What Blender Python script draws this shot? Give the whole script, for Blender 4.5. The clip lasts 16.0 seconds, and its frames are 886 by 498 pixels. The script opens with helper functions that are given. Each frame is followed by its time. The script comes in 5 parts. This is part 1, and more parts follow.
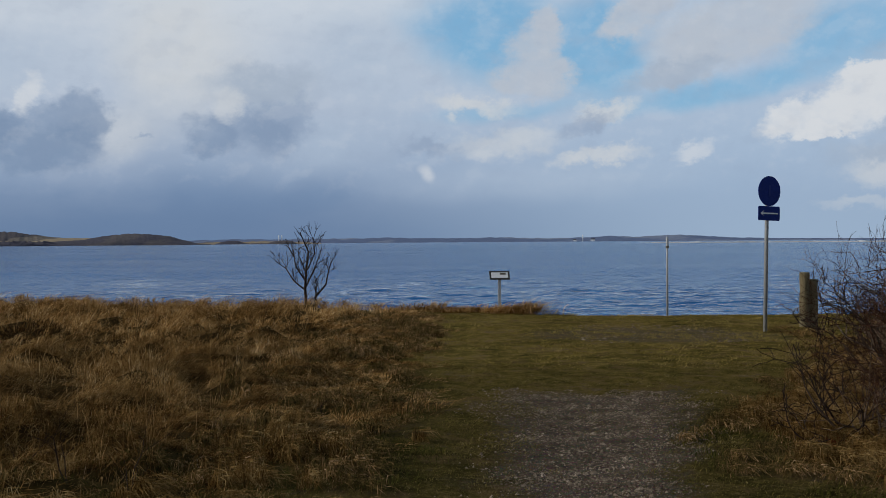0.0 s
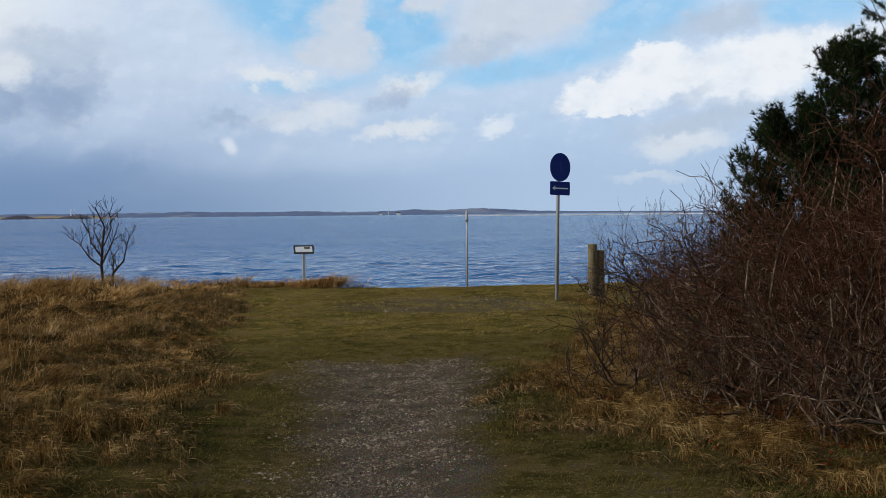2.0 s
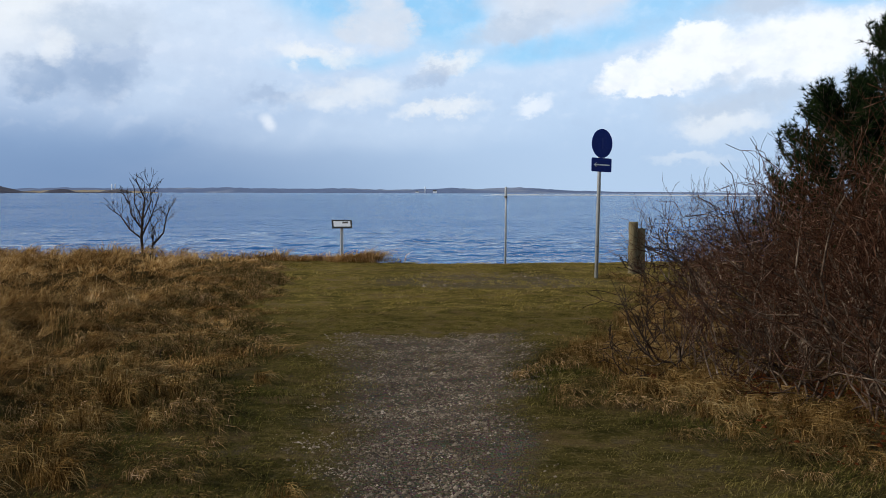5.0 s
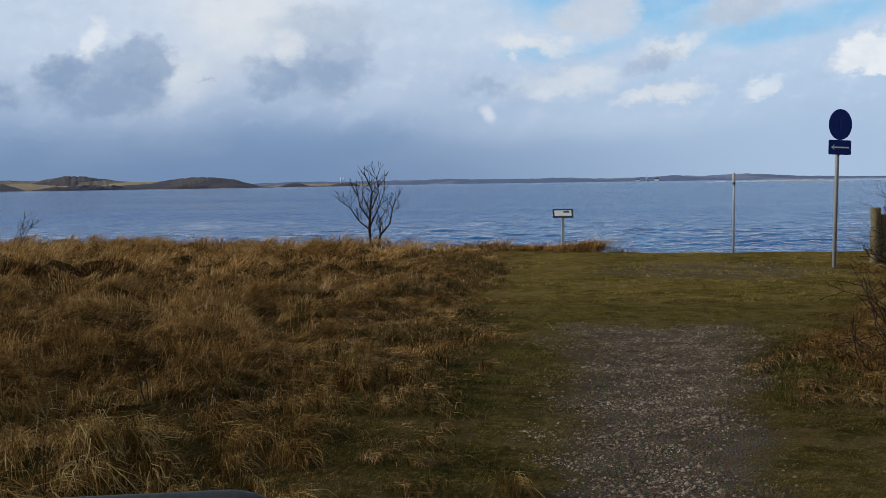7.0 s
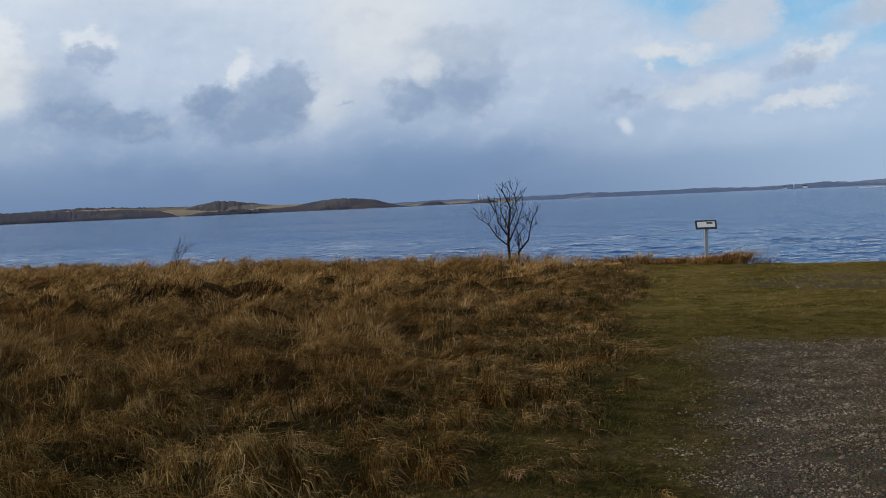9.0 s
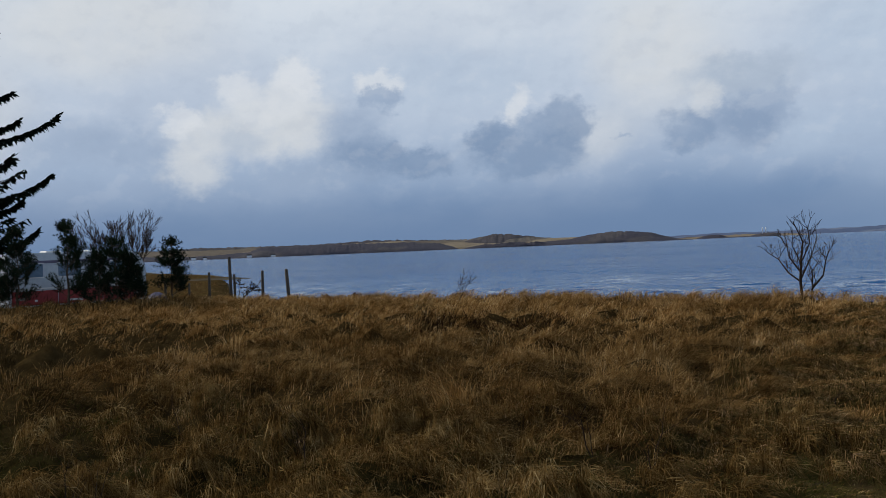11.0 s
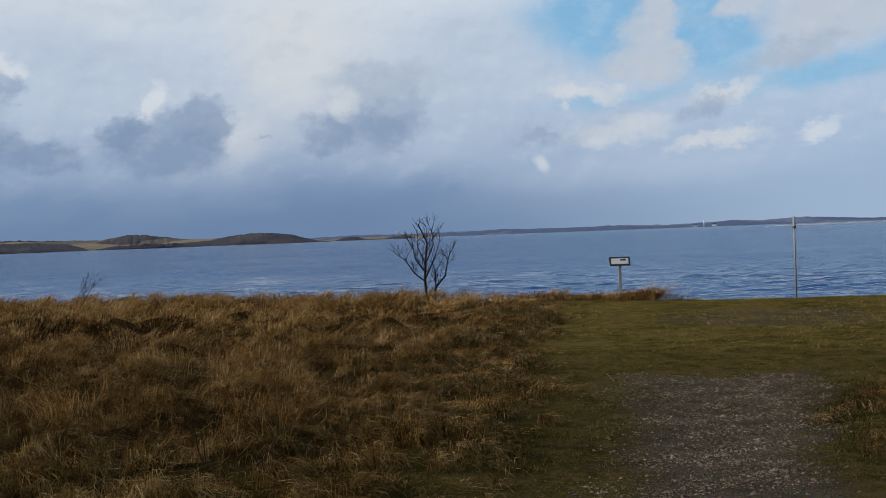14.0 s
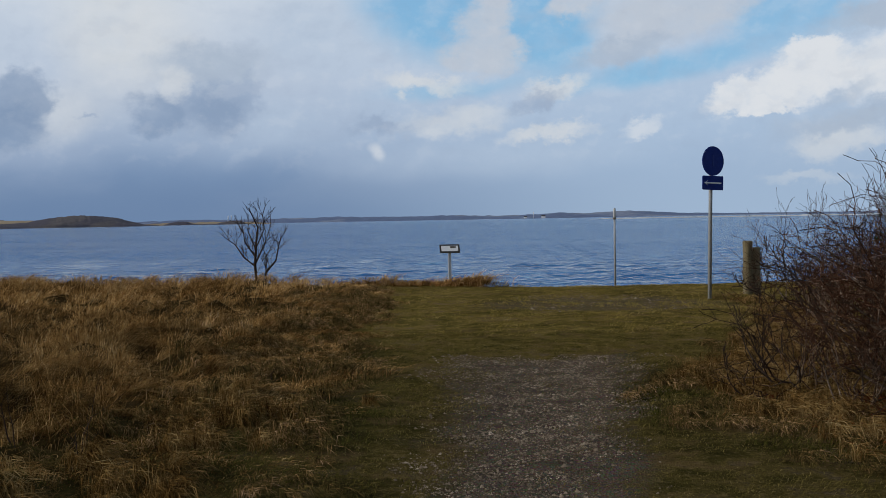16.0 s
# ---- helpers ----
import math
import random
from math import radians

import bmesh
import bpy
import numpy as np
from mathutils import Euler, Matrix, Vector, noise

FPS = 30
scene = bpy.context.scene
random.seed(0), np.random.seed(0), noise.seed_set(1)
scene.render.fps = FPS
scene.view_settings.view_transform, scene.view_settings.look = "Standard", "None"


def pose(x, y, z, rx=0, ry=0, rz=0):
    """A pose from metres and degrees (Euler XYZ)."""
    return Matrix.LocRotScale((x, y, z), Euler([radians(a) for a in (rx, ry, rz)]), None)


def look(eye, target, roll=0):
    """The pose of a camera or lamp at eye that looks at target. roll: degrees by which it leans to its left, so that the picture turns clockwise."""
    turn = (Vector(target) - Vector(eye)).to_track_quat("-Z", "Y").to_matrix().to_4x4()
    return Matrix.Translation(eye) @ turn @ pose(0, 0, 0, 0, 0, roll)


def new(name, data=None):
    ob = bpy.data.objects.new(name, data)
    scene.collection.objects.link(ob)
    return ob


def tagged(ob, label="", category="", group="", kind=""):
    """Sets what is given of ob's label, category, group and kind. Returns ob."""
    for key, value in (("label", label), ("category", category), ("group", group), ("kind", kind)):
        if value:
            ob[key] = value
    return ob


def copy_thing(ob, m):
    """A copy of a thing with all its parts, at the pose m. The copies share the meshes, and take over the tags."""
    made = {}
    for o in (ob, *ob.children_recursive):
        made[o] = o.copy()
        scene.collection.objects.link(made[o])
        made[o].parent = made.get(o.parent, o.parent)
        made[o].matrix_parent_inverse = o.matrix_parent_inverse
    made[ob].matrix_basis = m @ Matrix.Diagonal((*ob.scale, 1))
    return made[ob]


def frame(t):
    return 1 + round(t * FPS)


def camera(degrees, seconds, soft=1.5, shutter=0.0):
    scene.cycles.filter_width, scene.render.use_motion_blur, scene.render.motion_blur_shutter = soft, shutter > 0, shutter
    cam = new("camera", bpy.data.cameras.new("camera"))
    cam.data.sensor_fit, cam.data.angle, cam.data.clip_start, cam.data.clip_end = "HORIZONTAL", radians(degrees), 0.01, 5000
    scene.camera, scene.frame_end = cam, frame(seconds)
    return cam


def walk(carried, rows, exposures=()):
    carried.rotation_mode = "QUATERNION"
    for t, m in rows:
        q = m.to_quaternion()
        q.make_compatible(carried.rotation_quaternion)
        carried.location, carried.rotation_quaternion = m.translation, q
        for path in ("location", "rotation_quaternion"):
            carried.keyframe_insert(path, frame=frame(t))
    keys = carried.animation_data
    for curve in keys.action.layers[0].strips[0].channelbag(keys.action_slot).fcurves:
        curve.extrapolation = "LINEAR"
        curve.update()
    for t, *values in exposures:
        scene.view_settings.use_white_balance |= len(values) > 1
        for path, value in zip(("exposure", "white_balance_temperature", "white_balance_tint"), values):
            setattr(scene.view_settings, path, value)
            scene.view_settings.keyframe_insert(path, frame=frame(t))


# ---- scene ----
cam = camera(47.07, 16.0, 0.7)
PATH = [  # seconds, place in metres, turn in degrees
    (0, 0.037, 0.128, 1.748, 89.567, 0.375, 0.778),
    (0.5, 0.051, -0.002, 1.756, 89.041, 0.409, -2.533),
    (1, 0.056, -0.058, 1.752, 88.631, 0.429, -5.49),
    (1.5, 0.063, -0.103, 1.754, 88.286, 0.506, -8.024),
    (2, 0.067, -0.158, 1.759, 87.997, 0.575, -10.117),
    (2.5, 0.072, -0.169, 1.761, 87.719, 0.615, -11.704),
    (3, 0.087, -0.143, 1.759, 87.525, 0.471, -12.793),
    (3.2, 0.088, -0.124, 1.755, 87.463, 0.369, -13.088),
    (5.3, 0.033, -0.007, 1.683, 86.616, -0.148, -5.4),
    (5.5, 0.034, -0.002, 1.68, 86.471, 0.256, -2.935),
    (6, 0.017, -0.042, 1.679, 86.312, 0.395, 1.605),
    (6.5, 0.015, -0.012, 1.684, 86.336, 0.545, 2.845),
    (7, 0.001, 0.032, 1.683, 86.295, 0.839, 4.235),
    (7.5, -0.008, 0.054, 1.677, 86.238, 1.25, 6.682),
    (8, -0.013, 0.068, 1.676, 86.192, 1.686, 8.677),
    (8.2, 0.008, 0.055, 1.675, 86.179, 1.944, 9.273),
    (10.3, -0.053, -0.093, 1.729, 90.777, 2.099, 20.164),
    (10.5, -0.072, -0.111, 1.721, 90.89, 1.999, 22.08),
    (11, -0.12, -0.094, 1.71, 89.938, 2.37, 27.407),
    (11.5, -0.17, -0.069, 1.691, 88.998, 2.88, 32.961),
    (12, -0.139, -0.091, 1.677, 88.844, 3.06, 36.682),
    (12.5, -0.15, -0.045, 1.682, 88.947, 3.477, 34.32),
    (13, -0.121, 0.14, 1.681, 89.261, 3.183, 26.454),
    (13.5, -0.034, 0.144, 1.698, 89.179, 2.318, 15.959),
    (14, 0.008, 0.107, 1.689, 89.237, 2.146, 7.344),
    (14.5, 0.043, 0.192, 1.652, 88.905, 1.755, 1.911),
    (15, 0.059, 0.156, 1.646, 88.632, 1.333, -0.999),
    (15.5, 0.076, 0.093, 1.638, 88.469, 1.208, -1.637),
    (16, 0.07, 0.033, 1.635, 88.31, 1.018, -1.966),
]
EXPOSURES = [(0.0, -0.22), (0.7, -0.06), (1.5, 0.1), (2.3, 0.2), (3.0, 0.28), (5.3, 0.36), (5.5, 0.34), (5.9, 0.18), (7.0, 0.1), (8.0, 0.13), (10.5, -0.2), (11.0, -0.1), (11.5, 0.1), (12.0, 0.17), (12.5, 0.2), (13.3, 0.1), (14.0, -0.1), (15.0, -0.08), (16.0, -0.1)]
walk(cam, [(t, pose(*p)) for t, *p in PATH], EXPOSURES)

# ---- light ----
SUN_AZ, SUN_EL = -98.0, 22.0  # degrees clockwise from +y, and above the horizon
sun_data = bpy.data.lights.new("sun", "SUN")
sun_data.energy, sun_data.angle, sun_data.color = 2.3, radians(6), (1.0, 0.92, 0.79)
sun = new("sun", sun_data)
sa, se = radians(SUN_AZ), radians(SUN_EL)
sun.matrix_world = look((math.sin(sa) * math.cos(se) * 50, math.cos(sa) * math.cos(se) * 50, math.sin(se) * 50), (0, 0, 0))


class Graph:
    """A short way of writing node trees."""

    def __init__(self, tree):
        self.t = tree
        self.t.nodes.clear()

    def put(self, kind):
        return self.t.nodes.new(kind)

    def join(self, a, b):
        self.t.links.new(a, b)

    def feed(self, socket, value):
        if isinstance(value, bpy.types.NodeSocket):
            self.join(value, socket)
        else:
            socket.default_value = value

    def math(self, op, a, b=0.0, c=0.0, clamp=False):
        n = self.put("ShaderNodeMath")
        n.operation, n.use_clamp = op, clamp
        for s, v in zip(n.inputs, (a, b, c)):
            self.feed(s, v)
        return n.outputs[0]

    def vec(self, op, a, b=(0, 0, 0)):
        n = self.put("ShaderNodeVectorMath")
        n.operation = op
        self.feed(n.inputs[0], a)
        self.feed(n.inputs[1], b)
        return n.outputs["Value"] if op in ("LENGTH", "DOT_PRODUCT", "DISTANCE") else n.outputs[0]

    def xyz(self, x, y, z=0.0):
        n = self.put("ShaderNodeCombineXYZ")
        for s, v in zip(n.inputs, (x, y, z)):
            self.feed(s, v)
        return n.outputs[0]

    def split(self, v):
        n = self.put("ShaderNodeSeparateXYZ")
        self.join(v, n.inputs[0])
        return n.outputs

    def noise(self, v, scale, detail=4.0, rough=0.55, out=0):
        n = self.put("ShaderNodeTexNoise")
        self.join(v, n.inputs["Vector"])
        n.inputs["Scale"].default_value = scale
        n.inputs["Detail"].default_value = detail
        n.inputs["Roughness"].default_value = rough
        return n.outputs[out]

    def mix(self, f, a, b, blend="MIX"):
        n = self.put("ShaderNodeMix")
        n.data_type, n.blend_type = "RGBA", blend
        self.feed(n.inputs[0], f)
        for s, v in ((n.inputs[6], a), (n.inputs[7], b)):
            self.feed(s, (*v, 1.0) if isinstance(v, tuple) and len(v) == 3 else v)
        return n.outputs[2]

    def step(self, v, lo, hi, a=0.0, b=1.0):
        n = self.put("ShaderNodeMapRange")
        n.interpolation_type = "SMOOTHSTEP"
        for s, x in zip(n.inputs, (v, lo, hi, a, b)):
            self.feed(s, x)
        return n.outputs[0]

    def ramp(self, f, stops):
        n = self.put("ShaderNodeValToRGB")
        e = n.color_ramp.elements
        while len(e) < len(stops):
            e.new(0.5)
        for el, (p, c) in zip(e, stops):
            el.position, el.color = p, (*c, 1.0)
        self.join(f, n.inputs[0])
        return n.outputs[0]


# ---- sky: clear sky behind broken cloud ----
world = bpy.data.worlds.new("world")
scene.world = world
world.use_nodes = True
g = Graph(world.node_tree)
way = g.put("ShaderNodeTexCoord").outputs["Generated"]
dx, dy, dz = g.split(way)
az = g.math("MULTIPLY", g.math("ARCTAN2", dx, dy), 57.2958)
el = g.math("MULTIPLY", g.math("ARCSINE", dz), 57.2958)
flat = g.xyz(az, el, 0.0)
nishita = g.put("ShaderNodeTexSky")
nishita.sky_type, nishita.sun_disc, nishita.sun_elevation, nishita.sun_rotation = "NISHITA", False, se, sa
clear = g.mix(0.65, g.vec("MULTIPLY", nishita.outputs[0], (0.10, 0.10, 0.10)), (0.25, 0.58, 0.92))
# noise on the round of the sky bends every cloud's edge
round_way = g.vec("MULTIPLY", way, (1.0, 1.0, 1.35))
warp_a = g.vec("SUBTRACT", g.noise(round_way, 13.0, 2.0, 0.5, out=1), (0.5, 0.5, 0.5))
warp_b = g.vec("SUBTRACT", g.noise(round_way, 42.0, 7.0, 0.62, out=1), (0.5, 0.5, 0.5))
bent = g.vec("ADD", flat, g.vec("ADD", g.vec("MULTIPLY", warp_a, (1.9, 1.3, 0.0)), g.vec("MULTIPLY", warp_b, (2.6, 2.3, 0.0))))
soft = g.vec("ADD", flat, g.vec("ADD", g.vec("MULTIPLY", warp_a, (4.0, 1.8, 0.0)), g.vec("MULTIPLY", warp_b, (0.5, 0.3, 0.0))))
# light from the sun's side models the billows
towards = (math.sin(sa) * 0.006, math.cos(sa) * 0.003, 0.009)
relief = g.math("SUBTRACT", g.noise(round_way, 26.0, 6.0, 0.55), g.noise(g.vec("ADD", round_way, towards), 26.0, 6.0, 0.55))
broad = g.noise(g.vec("MULTIPLY", way, (1.0, 1.0, 2.2)), 5.0, 5.0, 0.55)
# the cloud sheet: slate low down, pale above, heavy and dull overhead
low = g.ramp(g.math("DIVIDE", g.split(soft)[1], 60.0, clamp=True),
             [(0.0, (0.140, 0.225, 0.385)), (0.04, (0.20, 0.30, 0.475)), (0.078, (0.36, 0.465, 0.63)), (0.13, (0.51, 0.60, 0.735)), (0.24, (0.70, 0.765, 0.84)), (0.40, (0.45, 0.58, 0.76)), (0.62, (0.15, 0.19, 0.26)), (1.0, (0.065, 0.08, 0.105))])
sheet = g.mix(g.step(broad, 0.36, 0.66, 0.0, 0.30), low, (0.40, 0.48, 0.62))
sheet = g.mix(g.math("MULTIPLY", g.step(az, -12.0, 14.0, 0.0, 0.62), g.step(el, 30.0, 12.0)), sheet, (0.45, 0.59, 0.77))
colour = sheet
uneven = g.step(g.noise(round_way, 30.0, 5.0, 0.6), 0.30, 0.60, 0.78, 1.04)


def cloud(colour, a, e, ra, re, turn, tint, amount, soft_edge=0.55, where=None):
    """One cloud or gap at azimuth a and height e, in degrees, ra by re across."""
    m = g.put("ShaderNodeMapping")
    m.vector_type = "TEXTURE"
    g.join(where or bent, m.inputs[0])
    m.inputs[1].default_value = (a, e, 0)
    m.inputs[2].default_value = (0, 0, radians(turn))
    m.inputs[3].default_value = (ra, re, 1)
    d = g.vec("LENGTH", m.outputs[0])
    return g.mix(g.math("MULTIPLY", g.step(d, 1.25, soft_edge, 0.0, amount), uneven), colour, tint)


BRIGHT, WHITE, PALE, GREY, SLATE = (0.68, 0.715, 0.75), (0.75, 0.785, 0.83), (0.47, 0.575, 0.72), (0.335, 0.43, 0.585), (0.225, 0.32, 0.48)
PINK, DULL = (0.53, 0.595, 0.69), (0.43, 0.515, 0.635)
GAPS = [
    (1.8, 11.6, 4.6, 3.0, 0, clear, 0.95, 0.35),
    (8.0, 10.6, 3.4, 3.2, 0, clear, 0.95, 0.45),
    (2.9, 7.2, 5.2, 0.55, 5, clear, 0.62, 0.1),
    (14.6, 8.1, 6.4, 1.05, 11, clear, 0.88, 0.3),
    (21.0, 10.6, 4.2, 2.0, 14, clear, 0.85, 0.35),
    (29.5, 10.6, 4.0, 1.0, 0, clear, 0.85, 0.35)]
HAZY = [
    (-45.5, 12.6, 7.5, 3.2, 0, BRIGHT, 0.75, 0.3),
    (-15.0, 10.3, 4.2, 4.2, 0, BRIGHT, 0.75, 0.3),
    (-19.0, 6.0, 3.4, 1.8, 0, BRIGHT, 0.5, 0.3),
    (-52.0, 7.5, 4.0, 3.6, 0, BRIGHT, 0.55, 0.3),
    (-47.5, 6.4, 3.2, 1.5, 0, GREY, 0.55, 0.3),
    (-27.0, 9.6, 7.0, 2.0, 0, PALE, 0.55, 0.3),
    (-5.4, 10.6, 4.0, 2.6, 0, PALE, 0.6, 0.3),
    (-7.5, 5.4, 3.4, 2.0, 0, PALE, 0.5, 0.3),
    (-1.6, 3.9, 0.5, 0.6, 30, WHITE, 0.65, 0.2),
    (4.5, 3.3, 9.0, 1.3, 3, PALE, 0.45, 0.3)]
CUMULUS_WEST_LIT = [
    (-36.6, 7.2, 3.7, 2.2, 6, BRIGHT, 0.80, 0.40),
    (-40.6, 6.6, 2.3, 1.5, 0, BRIGHT, 0.70, 0.35),
    (-41.2, 4.9, 1.9, 1.5, 0, BRIGHT, 0.70, 0.30),
    (-38.7, 9.2, 1.2, 0.9, 0, WHITE, 0.63, 0.51),
    (-35.4, 9.6, 1.4, 1.1, 0, WHITE, 0.78, 0.56),
    (-36.8, 8.2, 2.4, 1.1, 5, WHITE, 0.41, 0.41),
    (-41.8, 7.5, 1.2, 0.9, 0, WHITE, 0.63, 0.51),
    (-30.7, 9.1, 1.3, 0.8, 0, WHITE, 0.73, 0.66)]
CUMULUS_WEST_SHADE = [
    (-44.4, 6.0, 2.4, 1.3, -15, GREY, 0.74, 0.24),
    (-38.4, 6.2, 1.6, 0.8, 0, DULL, 0.49, 0.24),
    (-32.2, 6.4, 2.4, 2.3, 0, GREY, 0.84, 0.24),
    (-31.4, 5.2, 3.2, 1.4, 0, SLATE, 0.74, 0.27),
    (-28.7, 4.9, 2.4, 1.0, -4, SLATE, 0.88, 0.52),
    (-34.8, 4.2, 3.2, 1.0, 0, GREY, 0.84, 0.24),
    (-30.8, 8.4, 1.3, 0.65, 0, GREY, 0.94, 0.62),
    (-17.2, 5.7, 0.55, 0.2, 0, GREY, 0.69, 0.24)]
CUMULUS_MIDDLE = [
    (-22.6, 5.3, 3.3, 1.6, 0, SLATE, 0.80, 0.62),
    (-20.6, 6.7, 1.6, 1.5, 0, SLATE, 0.70, 0.7),
    (-24.3, 6.1, 1.3, 1.1, 0, SLATE, 0.78, 0.62),
    (-22.3, 6.6, 1.6, 0.9, 0, GREY, 0.59, 0.24),
    (-22.9, 7.9, 0.75, 1.2, -8, WHITE, 0.67, 0.46),
    (-10.9, 6.2, 3.0, 1.8, 12, GREY, 0.95, 0.4),
    (-10.8, 8.7, 3.4, 1.3, 0, DULL, 0.9, 0.4),
    (-13.7, 5.8, 1.5, 1.3, 0, SLATE, 0.65, 0.55),
    (-10.4, 6.5, 2.0, 1.4, 10, SLATE, 0.55, 0.4),
    (-8.8, 7.2, 1.3, 1.0, 0, GREY, 0.78, 0.52),
    (-12.7, 7.5, 0.9, 1.2, 0, BRIGHT, 0.60, 0.25)]
SCUD = [
    (0.9, 7.6, 3.2, 0.6, -4, BRIGHT, 0.80, 0.35),
    (2.6, 5.6, 3.8, 0.8, 5, BRIGHT, 0.60, 0.25),
    (8.4, 7.1, 1.8, 0.7, 10, BRIGHT, 0.75, 0.45),
    (7.3, 6.5, 1.7, 0.6, 20, GREY, 0.69, 0.42),
    (8.3, 4.8, 2.9, 0.5, 3, BRIGHT, 0.75, 0.35),
    (13.3, 4.8, 1.3, 0.5, 14, WHITE, 0.53, 0.36),
    (-1.9, 5.3, 1.9, 0.6, -6, GREY, 0.88, 0.37)]
GILDED = [
    (4.6, 10.8, 1.7, 1.5, 35, PINK, 0.95, 0.57),
    (5.0, 12.0, 0.9, 0.8, 0, PINK, 0.95, 0.57),
    (3.9, 8.9, 2.5, 1.0, -8, PINK, 0.95, 0.47),
    (5.7, 9.2, 1.1, 1.1, 0, PINK, 0.90, 0.52),
    (9.8, 11.9, 2.1, 1.1, 25, PINK, 0.95, 0.57),
    (11.2, 13.2, 1.6, 1.0, 20, PINK, 0.95, 0.57),
    (15.4, 11.4, 5.0, 1.9, 14, PINK, 0.97, 0.57),
    (12.2, 9.1, 2.9, 0.75, 12, DULL, 0.88, 0.52),
    (25.2, 10.2, 2.8, 0.9, 10, DULL, 0.84, 0.42)]
CUMULUS_EAST = [
    (26.8, 7.5, 4.2, 1.75, 4, WHITE, 0.96, 0.66),
    (30.8, 8.2, 3.6, 1.4, 0, WHITE, 0.96, 0.66),
    (21.6, 7.4, 2.4, 1.5, 25, WHITE, 0.96, 0.66),
    (22.2, 8.7, 1.2, 0.6, 0, WHITE, 0.96, 0.66),
    (18.3, 6.3, 1.9, 0.95, 14, WHITE, 0.96, 0.66),
    (19.9, 5.6, 1.3, 0.55, 10, WHITE, 1.00, 0.76),
    (23.4, 6.2, 1.8, 0.5, 20, DULL, 0.54, 0.24),
    (24.6, 4.9, 4.8, 1.0, 9, DULL, 0.88, 0.27),
    (23.3, 3.6, 3.0, 0.75, 5, BRIGHT, 0.65, 0.35),
    (21.4, 2.0, 2.6, 0.4, 3, BRIGHT, 0.65, 0.35)]
for a, e, ra, re, turn, tint, amount, edge in GAPS + HAZY:
    colour = cloud(colour, a, e, ra, re, turn, tint, amount, edge, soft)
for a, e, ra, re, turn, tint, amount, edge in CUMULUS_WEST_LIT + CUMULUS_WEST_SHADE + CUMULUS_MIDDLE + SCUD + GILDED + CUMULUS_EAST:
    colour = cloud(colour, a, e, ra, re, turn, tint, amount, edge)
cover = g.step(el, 1.5, 5.0)
colour = g.mix(g.math("MULTIPLY", cover, g.step(relief, 0.0, 0.16, 0.0, 0.09)), colour, (0.84, 0.86, 0.89))
colour = g.mix(g.math("MULTIPLY", cover, g.step(relief, 0.0, -0.16, 0.0, 0.09)), colour, (0.27, 0.34, 0.48))
# rain hangs along the whole horizon
colour = g.mix(g.step(el, 3.8, 0.2, 0.0, 0.85), colour, g.mix(g.step(az, -10.0, 18.0), (0.160, 0.250, 0.415), (0.37, 0.495, 0.665)))
back = g.put("ShaderNodeBackground")
g.join(colour, back.inputs[0])
back.inputs[1].default_value = 1.0
g.join(back.outputs[0], g.put("ShaderNodeOutputWorld").inputs[0])


# ---- materials ----
def material(name):
    m = bpy.data.materials.new(name)
    m.use_nodes = True
    return m, Graph(m.node_tree)


def finish(g, colour, rough=0.8, metal=0.0, bump=None, strength=0.4, distance=0.01, specular=0.5, through_light=None, ior=1.5):
    b = g.put("ShaderNodeBsdfPrincipled")
    g.feed(b.inputs["Base Color"], (*colour, 1.0) if isinstance(colour, tuple) else colour)
    g.feed(b.inputs["Roughness"], rough)
    b.inputs["Metallic"].default_value = metal
    b.inputs["Specular IOR Level"].default_value = specular
    b.inputs["IOR"].default_value = ior
    if bump is not None:
        n = g.put("ShaderNodeBump")
        n.inputs["Strength"].default_value, n.inputs["Distance"].default_value = strength, distance
        g.join(bump, n.inputs["Height"])
        g.join(n.outputs[0], b.inputs["Normal"])
    shader = b.outputs[0]
    if through_light:
        tr = g.put("ShaderNodeBsdfTranslucent")
        g.feed(tr.inputs[0], colour if not isinstance(colour, tuple) else (*colour, 1.0))
        mx = g.put("ShaderNodeMixShader")
        mx.inputs[0].default_value = through_light
        g.join(shader, mx.inputs[1])
        g.join(tr.outputs[0], mx.inputs[2])
        shader = mx.outputs[0]
    g.join(shader, g.put("ShaderNodeOutputMaterial").inputs[0])


def worn(name, a, b, scale=6.0, rough=0.7, metal=0.0, dirt=(0.09, 0.075, 0.05), dirty=0.35, bump=0.3, stretch=(1, 1, 1), specular=0.5):
    """Paint, wood, metal or plastic: two tones, fine grain and blotches of dirt."""
    m, g = material(name)
    p = g.vec("MULTIPLY", g.put("ShaderNodeTexCoord").outputs["Object"], stretch)
    fine, wide = g.noise(p, scale * 6, 5.0, 0.6), g.noise(p, scale * 0.6, 4.0, 0.6)
    c = g.mix(g.step(fine, 0.3, 0.7), a, b)
    c = g.mix(g.step(wide, 0.45, 0.75, 0.0, dirty), c, dirt)
    finish(g, c, g.math("ADD", rough - 0.1, g.math("MULTIPLY", wide, 0.2)), metal, fine, bump, 0.006, specular)
    return m


